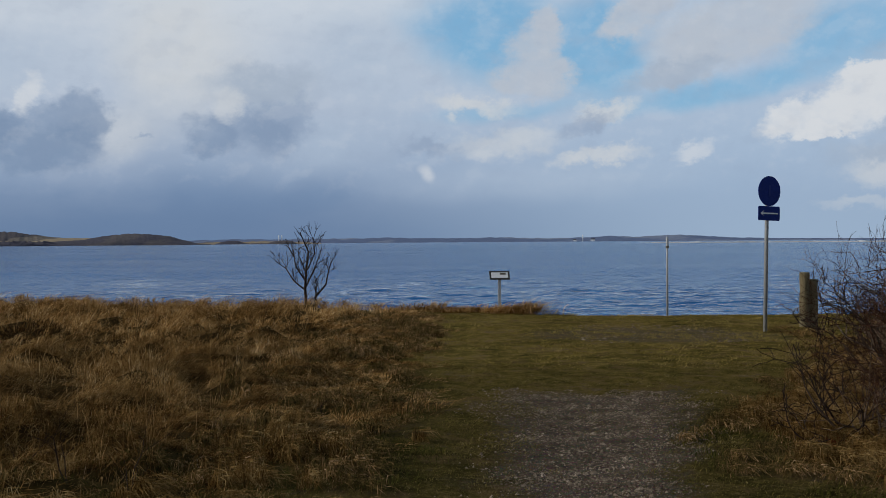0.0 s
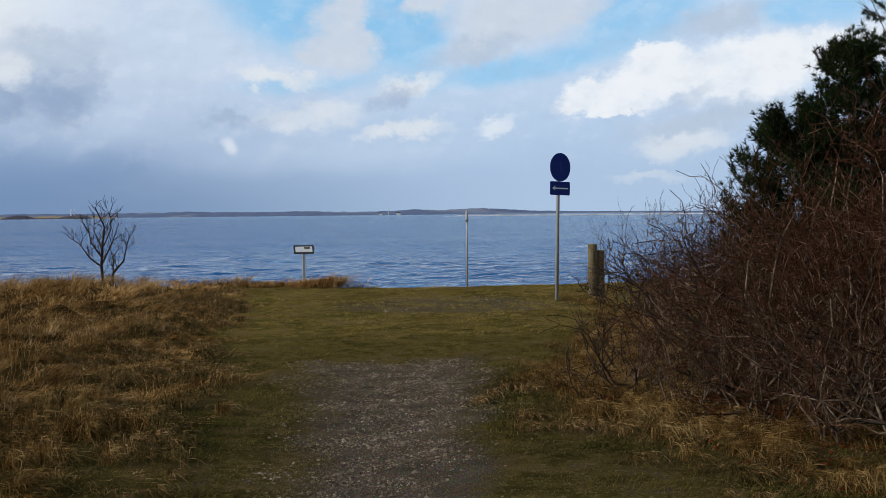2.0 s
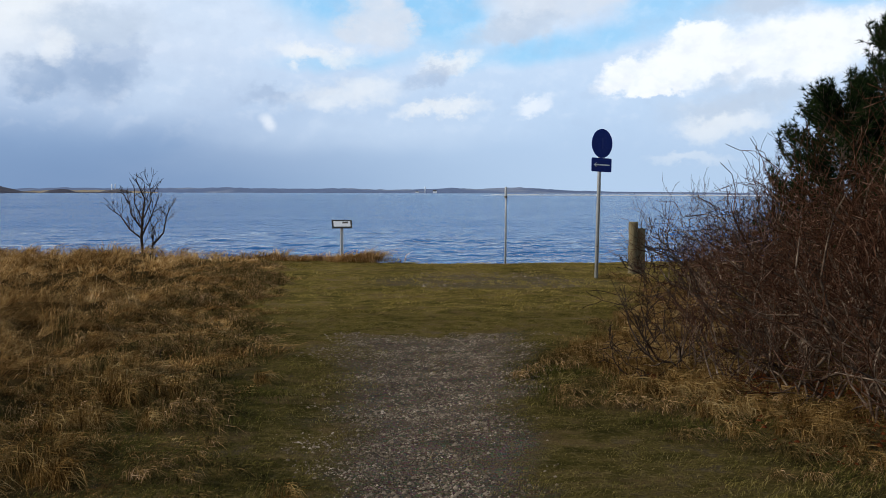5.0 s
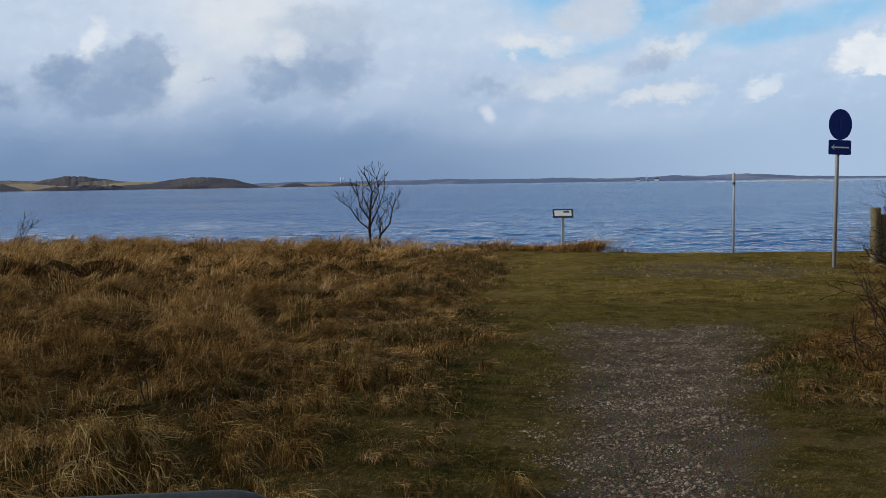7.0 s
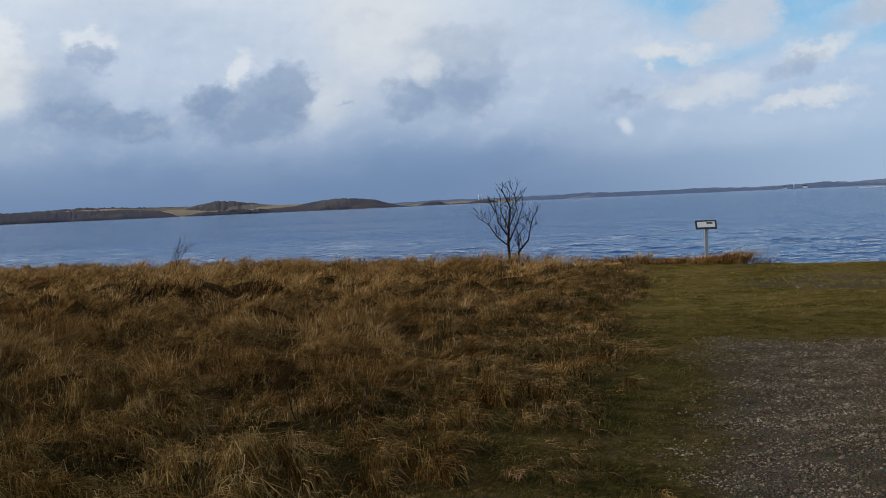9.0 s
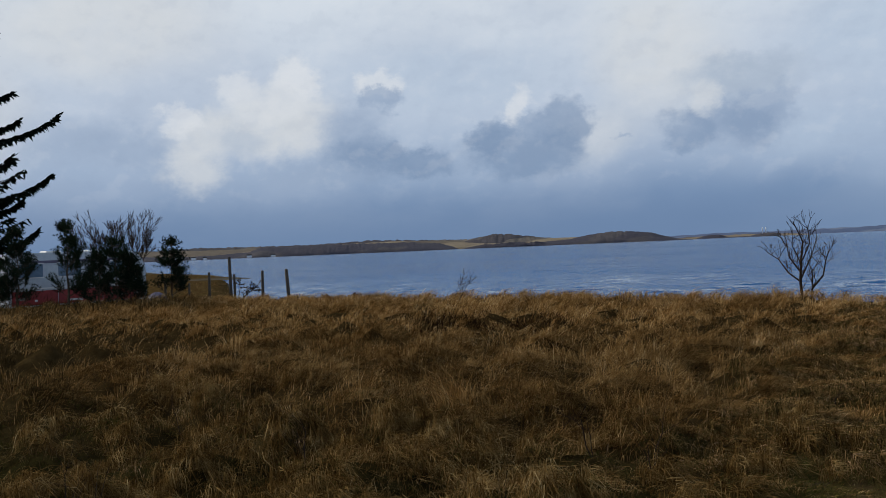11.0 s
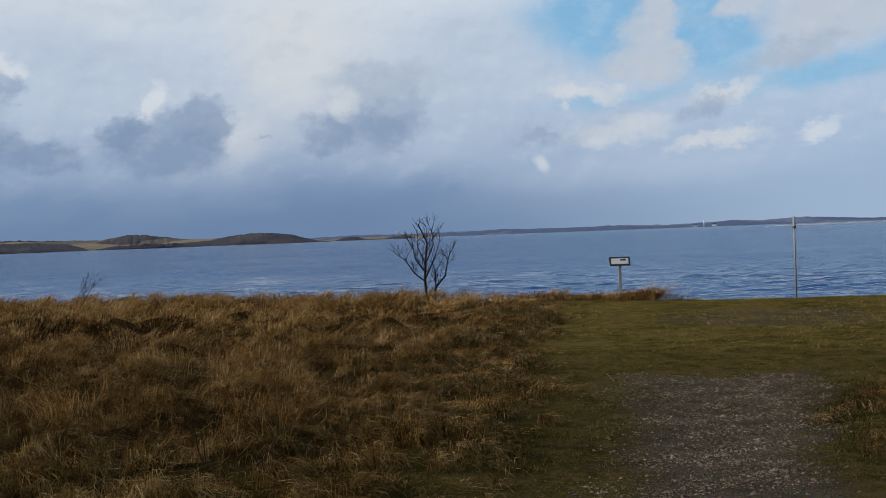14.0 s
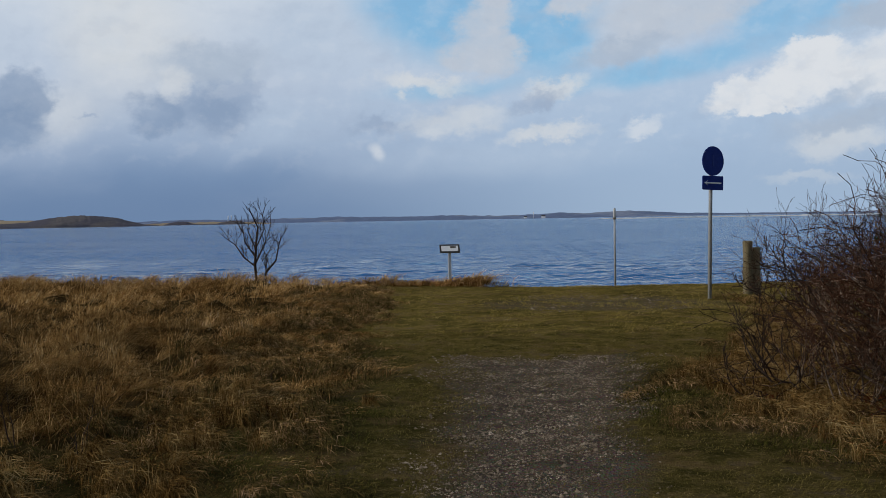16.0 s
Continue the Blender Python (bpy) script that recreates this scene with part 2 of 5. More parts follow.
def blades(name, stops, patch=0.7, shine=0.7, light=0.25):
    """Grass, needles or twigs: each piece has its own tone, and patches differ."""
    m, g = material(name)
    geo = g.put("ShaderNodeNewGeometry")
    pos = geo.outputs["Position"]
    own = geo.outputs["Random Per Island"]
    wide = g.noise(pos, patch, 4.0, 0.6)
    near = g.noise(pos, patch * 12, 2.0, 0.5)
    f = g.math("ADD", g.math("MULTIPLY", own, 0.42), g.math("ADD", g.math("MULTIPLY", g.step(wide, 0.35, 0.65), 0.25), g.math("MULTIPLY", g.step(near, 0.36, 0.64), 0.33)))
    finish(g, g.ramp(f, stops), shine, specular=0.0, through_light=light)
    return m


# one dry grass colour in three brightnesses: about 0.8, 1 and 1.6 times STRAW
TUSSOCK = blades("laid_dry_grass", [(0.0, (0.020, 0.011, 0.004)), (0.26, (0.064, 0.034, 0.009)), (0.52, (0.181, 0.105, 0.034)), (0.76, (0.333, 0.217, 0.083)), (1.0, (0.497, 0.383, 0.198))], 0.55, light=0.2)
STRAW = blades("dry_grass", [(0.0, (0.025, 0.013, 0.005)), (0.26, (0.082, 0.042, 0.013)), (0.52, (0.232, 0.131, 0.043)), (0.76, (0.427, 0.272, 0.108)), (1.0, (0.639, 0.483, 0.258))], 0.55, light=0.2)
PALE_STRAW = blades("pale_dry_grass", [(0.0, (0.040, 0.018, 0.007)), (0.26, (0.130, 0.068, 0.020)), (0.52, (0.373, 0.208, 0.069)), (0.76, (0.678, 0.430, 0.178)), (1.0, (1.018, 0.768, 0.428))], 0.55, light=0.2)
REED = blades("brown_reed", [(0.0, (0.015, 0.009, 0.004)), (0.35, (0.046, 0.030, 0.011)), (0.65, (0.105, 0.066, 0.027)), (0.88, (0.209, 0.143, 0.065)), (1.0, (0.356, 0.270, 0.148))], 0.7, light=0.15)
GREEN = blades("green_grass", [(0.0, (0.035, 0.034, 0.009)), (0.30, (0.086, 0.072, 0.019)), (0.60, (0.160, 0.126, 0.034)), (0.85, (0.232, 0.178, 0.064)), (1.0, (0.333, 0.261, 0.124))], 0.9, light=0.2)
# a brighter olive for the short grass beyond y 14
PALEGREEN = blades("pale_olive_grass", [(0.0, (0.081, 0.067, 0.018)), (0.30, (0.182, 0.144, 0.035)), (0.60, (0.304, 0.226, 0.059)), (0.85, (0.416, 0.305, 0.101)), (1.0, (0.537, 0.415, 0.175))], 0.6, light=0.2)
NEEDLE = blades("pine_needles", [(0.0, (0.005, 0.011, 0.005)), (0.5, (0.014, 0.024, 0.009)), (1.0, (0.035, 0.049, 0.016))], 1.3, 0.55, 0.15)
YOUNG = blades("young_pine_needles", [(0.0, (0.006, 0.012, 0.009)), (0.5, (0.014, 0.026, 0.016)), (1.0, (0.040, 0.060, 0.026))], 1.6, 0.7, 0.08)
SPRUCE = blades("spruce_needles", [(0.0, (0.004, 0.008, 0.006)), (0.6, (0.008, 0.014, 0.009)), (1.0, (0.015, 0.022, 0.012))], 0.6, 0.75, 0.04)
TWIG = blades("red_brown_twigs", [(0.0, (0.010, 0.006, 0.004)), (0.40, (0.038, 0.018, 0.010)), (0.74, (0.102, 0.049, 0.030)), (1.0, (0.278, 0.199, 0.145))], 1.2, 0.75, 0.0)
BARE = blades("grey_twigs", [(0.0, (0.020, 0.012, 0.010)), (0.5, (0.076, 0.053, 0.037)), (0.8, (0.196, 0.144, 0.105)), (1.0, (0.373, 0.289, 0.216))], 1.2, 0.8, 0.0)
DARKWOOD = blades("dark_twigs", [(0.0, (0.022, 0.016, 0.013)), (0.6, (0.045, 0.032, 0.025)), (1.0, (0.085, 0.062, 0.046))], 2.0, 0.8, 0.0)
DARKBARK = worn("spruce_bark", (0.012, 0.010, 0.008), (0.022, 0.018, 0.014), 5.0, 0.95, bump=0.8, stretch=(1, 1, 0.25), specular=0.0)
BARK = worn("bark", (0.060, 0.045, 0.034), (0.115, 0.088, 0.065), 5.0, 0.9, bump=0.8, stretch=(1, 1, 0.25), specular=0.0)
LEAF = blades("dead_leaves", [(0.0, (0.048, 0.014, 0.005)), (0.5, (0.112, 0.031, 0.011)), (1.0, (0.215, 0.074, 0.025))], 3.0, 0.7, 0.2)
GALVANISED = worn("galvanised_steel", (0.36, 0.38, 0.39), (0.46, 0.47, 0.48), 9.0, 0.5, 0.25, dirty=0.25, bump=0.1)
RAILSTEEL = worn("dull_grey_tube", (0.040, 0.046, 0.054), (0.062, 0.069, 0.077), 7.0, 0.62, 0.1, dirty=0.4, bump=0.15, specular=0.3)
NAVY = worn("dark_blue_enamel", (0.006, 0.022, 0.165), (0.009, 0.028, 0.195), 3.0, 0.6, dirty=0.10, bump=0.05, specular=0.12)
INK = worn("faint_blue_mark", (0.016, 0.034, 0.18), (0.020, 0.040, 0.20), 3.0, 0.6, dirty=0.1, bump=0.05, specular=0.12)
WHITE_PAINT = worn("white_paint", (0.72, 0.73, 0.74), (0.80, 0.80, 0.79), 3.0, 0.5, dirty=0.18, bump=0.1)
POST = worn("weathered_post_wood", (0.115, 0.095, 0.055), (0.20, 0.165, 0.10), 4.0, 0.95, dirt=(0.07, 0.07, 0.035), dirty=0.5, bump=0.9, stretch=(1, 1, 0.12), specular=0.1)
OLDPOST = worn("dark_fence_wood", (0.055, 0.045, 0.036), (0.105, 0.085, 0.065), 4.0, 0.9, bump=0.8, stretch=(1, 1, 0.15))
CARAVAN = worn("caravan_white_aluminium", (0.47, 0.54, 0.62), (0.55, 0.61, 0.68), 1.2, 0.4, dirt=(0.24, 0.26, 0.26), dirty=0.35, bump=0.1)
# grey-white skin, darkened here to paint in the shade below the spruces
SHADED_WHITE = worn("shade_darkened_caravan_white", (0.13, 0.135, 0.14), (0.17, 0.175, 0.17), 1.2, 0.5, dirt=(0.12, 0.125, 0.11), dirty=0.5, bump=0.1)
RED = worn("red_panel", (0.27, 0.022, 0.026), (0.36, 0.034, 0.036), 1.5, 0.5, dirt=(0.08, 0.02, 0.02), dirty=0.4, bump=0.1)
GLASS = worn("tinted_window", (0.010, 0.014, 0.020), (0.016, 0.022, 0.030), 1.0, 0.08, dirty=0.1, bump=0.0)
RUBBER = worn("rubber", (0.018, 0.018, 0.018), (0.03, 0.03, 0.03), 5.0, 0.85, bump=0.3)
SKYGLASS = worn("blue_tinted_window", (0.13, 0.20, 0.30), (0.18, 0.26, 0.36), 1.0, 0.12, dirty=0.1, bump=0.0)
TARP = worn("violet_blue_tarpaulin", (0.11, 0.105, 0.19), (0.15, 0.14, 0.24), 3.0, 0.6, bump=0.4)


# ---- mesh helpers ----
def mesh_of(name, verts, faces, material=None, smooth=False):
    """A mesh from arrays: verts (n, 3); faces a list of (m, k) index arrays."""
    me = bpy.data.meshes.new(name)
    v = np.asarray(verts, dtype=np.float32)
    me.vertices.add(len(v))
    me.vertices.foreach_set("co", v.ravel())
    loops = np.concatenate([np.asarray(f, dtype=np.int32).ravel() for f in faces])
    totals = np.concatenate([np.full(len(f), np.asarray(f).shape[1], dtype=np.int32) for f in faces])
    me.loops.add(len(loops))
    me.loops.foreach_set("vertex_index", loops)
    me.polygons.add(len(totals))
    me.polygons.foreach_set("loop_start", np.concatenate([[0], np.cumsum(totals)[:-1]]).astype(np.int32))
    me.polygons.foreach_set("loop_total", totals)
    if smooth:
        me.polygons.foreach_set("use_smooth", np.ones(len(totals), dtype=bool))
    me.update(calc_edges=True)
    if material:
        me.materials.append(material)
    return me


def part(name, bm, material, parent=None, label="", smooth=False):
    """Links a bmesh, or a ready mesh, as one mesh object under a thing or part."""
    if isinstance(bm, bmesh.types.BMesh):
        me = bpy.data.meshes.new(name)
        bmesh.ops.recalc_face_normals(bm, faces=bm.faces)
        if smooth:
            for f in bm.faces:
                f.smooth = True
        bm.to_mesh(me)
        bm.free()
        me.materials.append(material)
    else:
        me = bm
    ob = new(name, me)
    if parent is not None:
        ob.parent = parent
    return tagged(ob, label)


def thing(name, m, label, category, group="", kind=""):
    e = new(name)
    e.matrix_world = m
    return tagged(e, label, category, group, kind)


def box(sx, sy, sz, at=(0, 0, 0), bevel=0.0, segments=2, bm=None, turn=None):
    """A bevelled box, its middle at at."""
    bm = bm or bmesh.new()
    made = bmesh.ops.create_cube(bm, size=1.0)["verts"]
    bmesh.ops.scale(bm, vec=(sx, sy, sz), verts=made)
    if bevel:
        edges = list({e for v in made for e in v.link_edges})
        made = bmesh.ops.bevel(bm, geom=edges, offset=bevel, segments=segments, affect="EDGES", profile=0.5)["verts"]
        made = list({v for v in made})
    if turn:
        bmesh.ops.transform(bm, matrix=turn, verts=made)
    bmesh.ops.translate(bm, vec=at, verts=made)
    return bm


def lathe(profile, sides=16, bm=None):
    """A turned body from (radius, z) pairs."""
    bm = bm or bmesh.new()
    rings = []
    for r, z in profile:
        rings.append([bm.verts.new((r * math.cos(2 * math.pi * k / sides), r * math.sin(2 * math.pi * k / sides), z)) for k in range(sides)])
    for a, b in zip(rings, rings[1:]):
        for k in range(sides):
            bm.faces.new((a[k], a[(k + 1) % sides], b[(k + 1) % sides], b[k]))
    bm.faces.new(rings[0][::-1])
    bm.faces.new(rings[-1])
    return bm


def slab(outline, depth, bm=None, bevel=0.0):
    """A flat outline in x and z, with thickness along y (front at y = -depth / 2)."""
    bm = bm or bmesh.new()
    front = [bm.verts.new((x, -depth / 2, z)) for x, z in outline]
    rear = [bm.verts.new((x, depth / 2, z)) for x, z in outline]
    n = len(outline)
    bm.faces.new(front)
    bm.faces.new(rear[::-1])
    for k in range(n):
        bm.faces.new((front[k], rear[k], rear[(k + 1) % n], front[(k + 1) % n]))
    if bevel:
        bmesh.ops.bevel(bm, geom=[e for e in bm.edges if len(e.link_faces) == 2 and abs(e.verts[0].co.y - e.verts[1].co.y) < 1e-6], offset=bevel, segments=2, affect="EDGES")
    return bm


def rounded(w, h, r, z0=0.0, n=5):
    """Outline of a rounded rectangle, centred in x, its foot at z0."""
    pts = []
    for cx, cz, a0 in ((w / 2 - r, z0 + r, -90), (w / 2 - r, z0 + h - r, 0), (-w / 2 + r, z0 + h - r, 90), (-w / 2 + r, z0 + r, 180)):
        for k in range(n + 1):
            a = radians(a0 + 90 * k / n)
            pts.append((cx + r * math.cos(a), cz + r * math.sin(a)))
    return pts


def pipe(points, radius, sides=10, bm=None):
    """A round tube along points."""
    bm = bm or bmesh.new()
    pts = [Vector(p) for p in points]
    rings, side = [], None
    for i, p in enumerate(pts):
        d = (pts[min(i + 1, len(pts) - 1)] - pts[max(i - 1, 0)]).normalized()
        side = (side - d * side.dot(d)).normalized() if side else d.orthogonal().normalized()
        up = d.cross(side)
        rings.append([bm.verts.new(p + (side * math.cos(2 * math.pi * k / sides) + up * math.sin(2 * math.pi * k / sides)) * radius) for k in range(sides)])
    for a, b in zip(rings, rings[1:]):
        for k in range(sides):
            bm.faces.new((a[k], a[(k + 1) % sides], b[(k + 1) % sides], b[k]))
    bm.faces.new(rings[0][::-1])
    bm.faces.new(rings[-1])
    return bm


def sticks(name, segs, material, sides=3, least=0.0):
    """One mesh of tapered sticks; segs rows are x0 y0 z0 x1 y1 z1 r0 r1."""
    s = np.asarray(segs, dtype=np.float64)
    a, b, r0, r1 = s[:, :3], s[:, 3:6], np.maximum(s[:, 6:7], least), np.maximum(s[:, 7:8], least)
    d = b - a
    d /= np.linalg.norm(d, axis=1, keepdims=True) + 1e-9
    h = np.where(np.abs(d[:, 2:3]) > 0.9, np.array([[1.0, 0, 0]]), np.array([[0, 0, 1.0]]))
    u = np.cross(d, h)
    u /= np.linalg.norm(u, axis=1, keepdims=True) + 1e-9
    w = np.cross(d, u)
    n = len(s)
    rings = []
    for c, r in ((a, r0), (b, r1)):
        for k in range(sides):
            t = 2 * math.pi * k / sides
            rings.append(c + (u * math.cos(t) + w * math.sin(t)) * r)
    v = np.stack(rings, 1).reshape(-1, 3)
    base = (np.arange(n) * 2 * sides)[:, None]
    quads = np.concatenate([base + np.array([[k, (k + 1) % sides, sides + (k + 1) % sides, sides + k]]) for k in range(sides)])
    return mesh_of(name, v, [quads], material)


def grow(rng, p, d, length, radius, depth, out, spread=0.6, up=0.15, kids=(2, 4), shrink=0.62, bends=3, crook=0.18, low=0):
    """A branching stem; appends segments to out[depth]."""
    p, d = np.array(p, dtype=float), np.array(d, dtype=float)
    nodes = []
    step = length / bends
    r = radius
    for i in range(bends):
        d = d + rng.normal(0, crook, 3) + np.array([0, 0, up * 0.3])
        d /= np.linalg.norm(d)
        q = p + d * step
        r2 = radius * (1 - 0.55 * (i + 1) / bends)
        out[depth].append((*p, *q, r, r2))
        nodes.append((q, d.copy(), r2))
        p, r = q, r2
    if depth == 0:
        return
    for _ in range(rng.integers(kids[0], kids[1] + 1)):
        q, dd, rr = nodes[rng.integers(low, bends)]
        side = rng.normal(0, 1, 3)
        side -= dd * side.dot(dd)
        side /= np.linalg.norm(side) + 1e-9
        nd = dd * (1 - spread * 0.5) + side * spread + np.array([0, 0, up])
        nd /= np.linalg.norm(nd)
        grow(rng, q, nd, length * shrink * rng.uniform(0.7, 1.2), rr * 0.72, depth - 1, out, spread, up, kids, shrink, bends, crook, low)
    q, dd, rr = nodes[-1]
    grow(rng, q, dd, length * shrink, rr * 0.9, depth - 1, out, spread, up, kids, shrink, bends, crook, low)


def fuzz(x, y, s, seed=0.0):
    """Smooth noise on the plan, about -1 to 1."""
    x, y = np.asarray(x) * s + seed * 17.3, np.asarray(y) * s - seed * 9.1
    return (np.sin(x * 1.7 + 1.3 * np.sin(y * 1.1 + seed)) * np.cos(y * 1.9 + 1.1 * np.sin(x * 0.9)) + 0.5 * np.sin(x * 3.7 + y * 2.9 + 2 * np.sin(y * 2.3)) * np.cos(y * 4.1 - x * 1.3)) / 1.5


# ---- the lie of the land ----
SEA = -1.3
COAST_X = [-420, -160, -97, -79, -70, -46, -32, -21, -13, -4, -1, 3, 14, 60, 420]
COAST_Y = [330, 168, 112, 97, 86, 57, 41.0, 31.5, 31.0, 28.6, 27.0, 25.4, 25.6, 34, 120]


def smooth(t):
    t = np.clip(t, 0, 1)
    return t * t * (3 - 2 * t)


def ridges(x, y):
    """Rolls of laid grass across the field, 0 to 1."""
    return np.abs(fuzz(x * 0.8 + y * 0.5, y * 0.9 - x * 0.35, 1.2, 7))


def land(x, y):
    """Height of the ground at x, y."""
    x, y = np.asarray(x, dtype=float), np.asarray(y, dtype=float)
    inland = np.interp(x, COAST_X, COAST_Y) + 0.35 * fuzz(x, y * 0, 0.5, 2) - y
    field = smooth((-0.2 - x) / 3.6)
    ridge = ridges(x, y)
    base = field * (0.06 * fuzz(x, y, 0.35) + 0.46 * (0.55 + 0.45 * smooth((y - 5) / 4)) * (1 - 0.72 * smooth((y - 17) / 7)) * (ridge - 0.32) + 0.11 * fuzz(x, y, 2.6, 4) + 0.05 * fuzz(x, y, 6.0, 8)) + 0.018 * fuzz(x, y, 1.3, 1) + 0.004 * fuzz(x, y, 7.3, 5)
    base = base - 0.75 * smooth((y - 28.5) / 8) * smooth((-19 - x) / 6)
    base = base - 0.05 * smooth(1 - np.abs(x - 0.16 * y + 0.2) / 1.3) * smooth((13 - y) / 2)
    return base * smooth(inland / 0.8) + (1 - smooth(inland / 1.8)) * (-2.4) * smooth((1.8 - inland) / 1.8)


def lines(*spans):
    return np.unique(np.concatenate([np.arange(a, b + 1e-6, s) for a, b, s in spans]).round(4))


gx = lines((-420, -70, 25), (-70, -24, 0.7), (-24, 12, 0.27), (12, 40, 1.0), (40, 420, 20))
gy = lines((-300, -10, 15), (-10, 2, 1.0), (2.1, 33, 0.27), (33, 120, 1.0), (120, 400, 10))
X, Y = np.meshgrid(gx, gy)
gv = np.stack([X, Y, land(X, Y)], -1).reshape(-1, 3)
nx = len(gx)
i, j = np.meshgrid(np.arange(nx - 1), np.arange(len(gy) - 1))
k = (j * nx + i).ravel()
gf = np.stack([k, k + 1, k + 1 + nx, k + nx], 1)

m, g = material("turf_and_gravel")
pos = g.put("ShaderNodeNewGeometry").outputs["Position"]
px, py, pz = g.split(pos)
edge = g.math("MULTIPLY", g.math("SUBTRACT", g.noise(pos, 1.1, 5.0, 0.62), 0.5), 2.2)
grain, mid, wide = g.noise(pos, 45.0, 4.0, 0.65), g.noise(pos, 4.0, 6.0, 0.68), g.noise(pos, 0.7, 4.0, 0.6)
turf = g.ramp(g.math("ADD", g.math("MULTIPLY", mid, 0.55), g.math("MULTIPLY", wide, 0.45)),
              [(0.36, (0.026, 0.024, 0.007)), (0.43, (0.050, 0.043, 0.012)), (0.49, (0.084, 0.067, 0.018)), (0.54, (0.128, 0.095, 0.030)), (0.60, (0.098, 0.074, 0.044)), (0.67, (0.21, 0.155, 0.080))])
# turf turns about twice as bright between y 9 and 16
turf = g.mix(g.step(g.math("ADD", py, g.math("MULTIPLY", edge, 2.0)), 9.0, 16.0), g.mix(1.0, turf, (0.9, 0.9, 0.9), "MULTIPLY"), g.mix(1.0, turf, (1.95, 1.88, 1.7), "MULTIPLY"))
turf = g.mix(g.step(grain, 0.35, 0.7, 0.0, 0.7), turf, (0.040, 0.031, 0.013))
turf = g.mix(g.step(g.noise(pos, 1.9, 5.0, 0.65), 0.50, 0.66, 0.0, 0.55), turf, (0.135, 0.086, 0.042))
turf = g.mix(g.step(g.noise(pos, 14.0, 4.0, 0.7), 0.52, 0.68, 0.0, 0.6), turf, (0.17, 0.125, 0.052))
thatch = g.ramp(mid, [(0.3, (0.022, 0.014, 0.005)), (0.55, (0.055, 0.036, 0.014)), (0.8, (0.11, 0.072, 0.028))])
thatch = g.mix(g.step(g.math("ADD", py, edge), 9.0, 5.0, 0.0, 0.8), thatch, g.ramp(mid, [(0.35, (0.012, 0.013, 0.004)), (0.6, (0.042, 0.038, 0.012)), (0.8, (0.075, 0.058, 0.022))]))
in_field = g.step(g.math("ADD", px, g.math("MULTIPLY", edge, 0.9)), -0.8, -3.0)
in_meadow = g.math("MULTIPLY", g.step(g.math("ADD", py, edge), 28.0, 32.0), g.step(px, -18.0, -22.0))
thatch = g.mix(in_meadow, thatch, g.ramp(mid, [(0.35, (0.055, 0.032, 0.014)), (0.55, (0.125, 0.080, 0.030)), (0.8, (0.23, 0.155, 0.062))]))
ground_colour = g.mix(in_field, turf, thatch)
stones = g.put("ShaderNodeTexVoronoi")
stones.inputs["Scale"].default_value = 60.0
g.join(pos, stones.inputs["Vector"])
pebble = g.mix(g.step(mid, 0.35, 0.75, 0.0, 0.7), g.mix(0.55, (0.165, 0.132, 0.096), stones.outputs["Color"], "MULTIPLY"), (0.048, 0.038, 0.027))
half = g.math("MULTIPLY_ADD", py, 0.085, 0.03)
mid_x = g.math("MULTIPLY_ADD", py, 0.16, -0.2)
off = g.math("ABSOLUTE", g.math("SUBTRACT", px, mid_x))
in_path = g.step(g.math("SUBTRACT", g.math("ADD", off, g.math("MULTIPLY", edge, 0.7)), half), 0.26, -0.30)
in_path = g.math("MULTIPLY", in_path, g.step(g.math("ADD", py, g.math("MULTIPLY", edge, 0.8)), 12.2, 11.4))
in_patch = g.math("MULTIPLY", g.step(g.math("ADD", g.vec("LENGTH", g.vec("MULTIPLY", g.vec("SUBTRACT", pos, (3.6, 19.0, 0.0)), (0.42, 0.6, 0.0))), g.math("MULTIPLY", edge, 0.5)), 1.15, 0.7), 0.55)
ground_colour = g.mix(g.math("MAXIMUM", in_path, in_patch), ground_colour, pebble)
wet = g.step(pz, -0.92, -1.2)
ground_colour = g.mix(wet, ground_colour, g.mix(mid, (0.10, 0.085, 0.062), (0.19, 0.165, 0.125)))
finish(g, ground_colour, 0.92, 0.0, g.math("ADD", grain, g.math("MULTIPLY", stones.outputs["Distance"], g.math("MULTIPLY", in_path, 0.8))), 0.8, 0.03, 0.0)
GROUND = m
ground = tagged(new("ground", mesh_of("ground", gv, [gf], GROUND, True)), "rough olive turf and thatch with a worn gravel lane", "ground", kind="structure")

# ---- the sea ----
m, g = material("sea_water")
pos = g.put("ShaderNodeNewGeometry").outputs["Position"]
ripples = g.noise(g.vec("MULTIPLY", pos, (0.6, 1.0, 1.0)), 2.4, 3.0, 0.6)
chop = g.noise(g.vec("MULTIPLY", pos, (0.7, 1.0, 1.0)), 0.85, 2.0, 0.5)
swell = g.noise(g.vec("MULTIPLY", pos, (0.45, 1.0, 1.0)), 0.16, 3.0, 0.55)
gusts = g.noise(g.vec("MULTIPLY", pos, (0.20, 1.0, 1.0)), 0.018, 4.0, 0.6)
h = g.math("ADD", g.math("MULTIPLY", ripples, g.step(gusts, 0.35, 0.65, 0.22, 0.40)), g.math("ADD", g.math("MULTIPLY", chop, 0.85), g.math("MULTIPLY", swell, 1.7)))
n = g.put("ShaderNodeBump")
n.inputs["Strength"].default_value, n.inputs["Distance"].default_value = 1.0, 0.42
g.join(h, n.inputs["Height"])
body, gloss, fres, both = g.put("ShaderNodeBsdfDiffuse"), g.put("ShaderNodeBsdfGlossy"), g.put("ShaderNodeFresnel"), g.put("ShaderNodeMixShader")
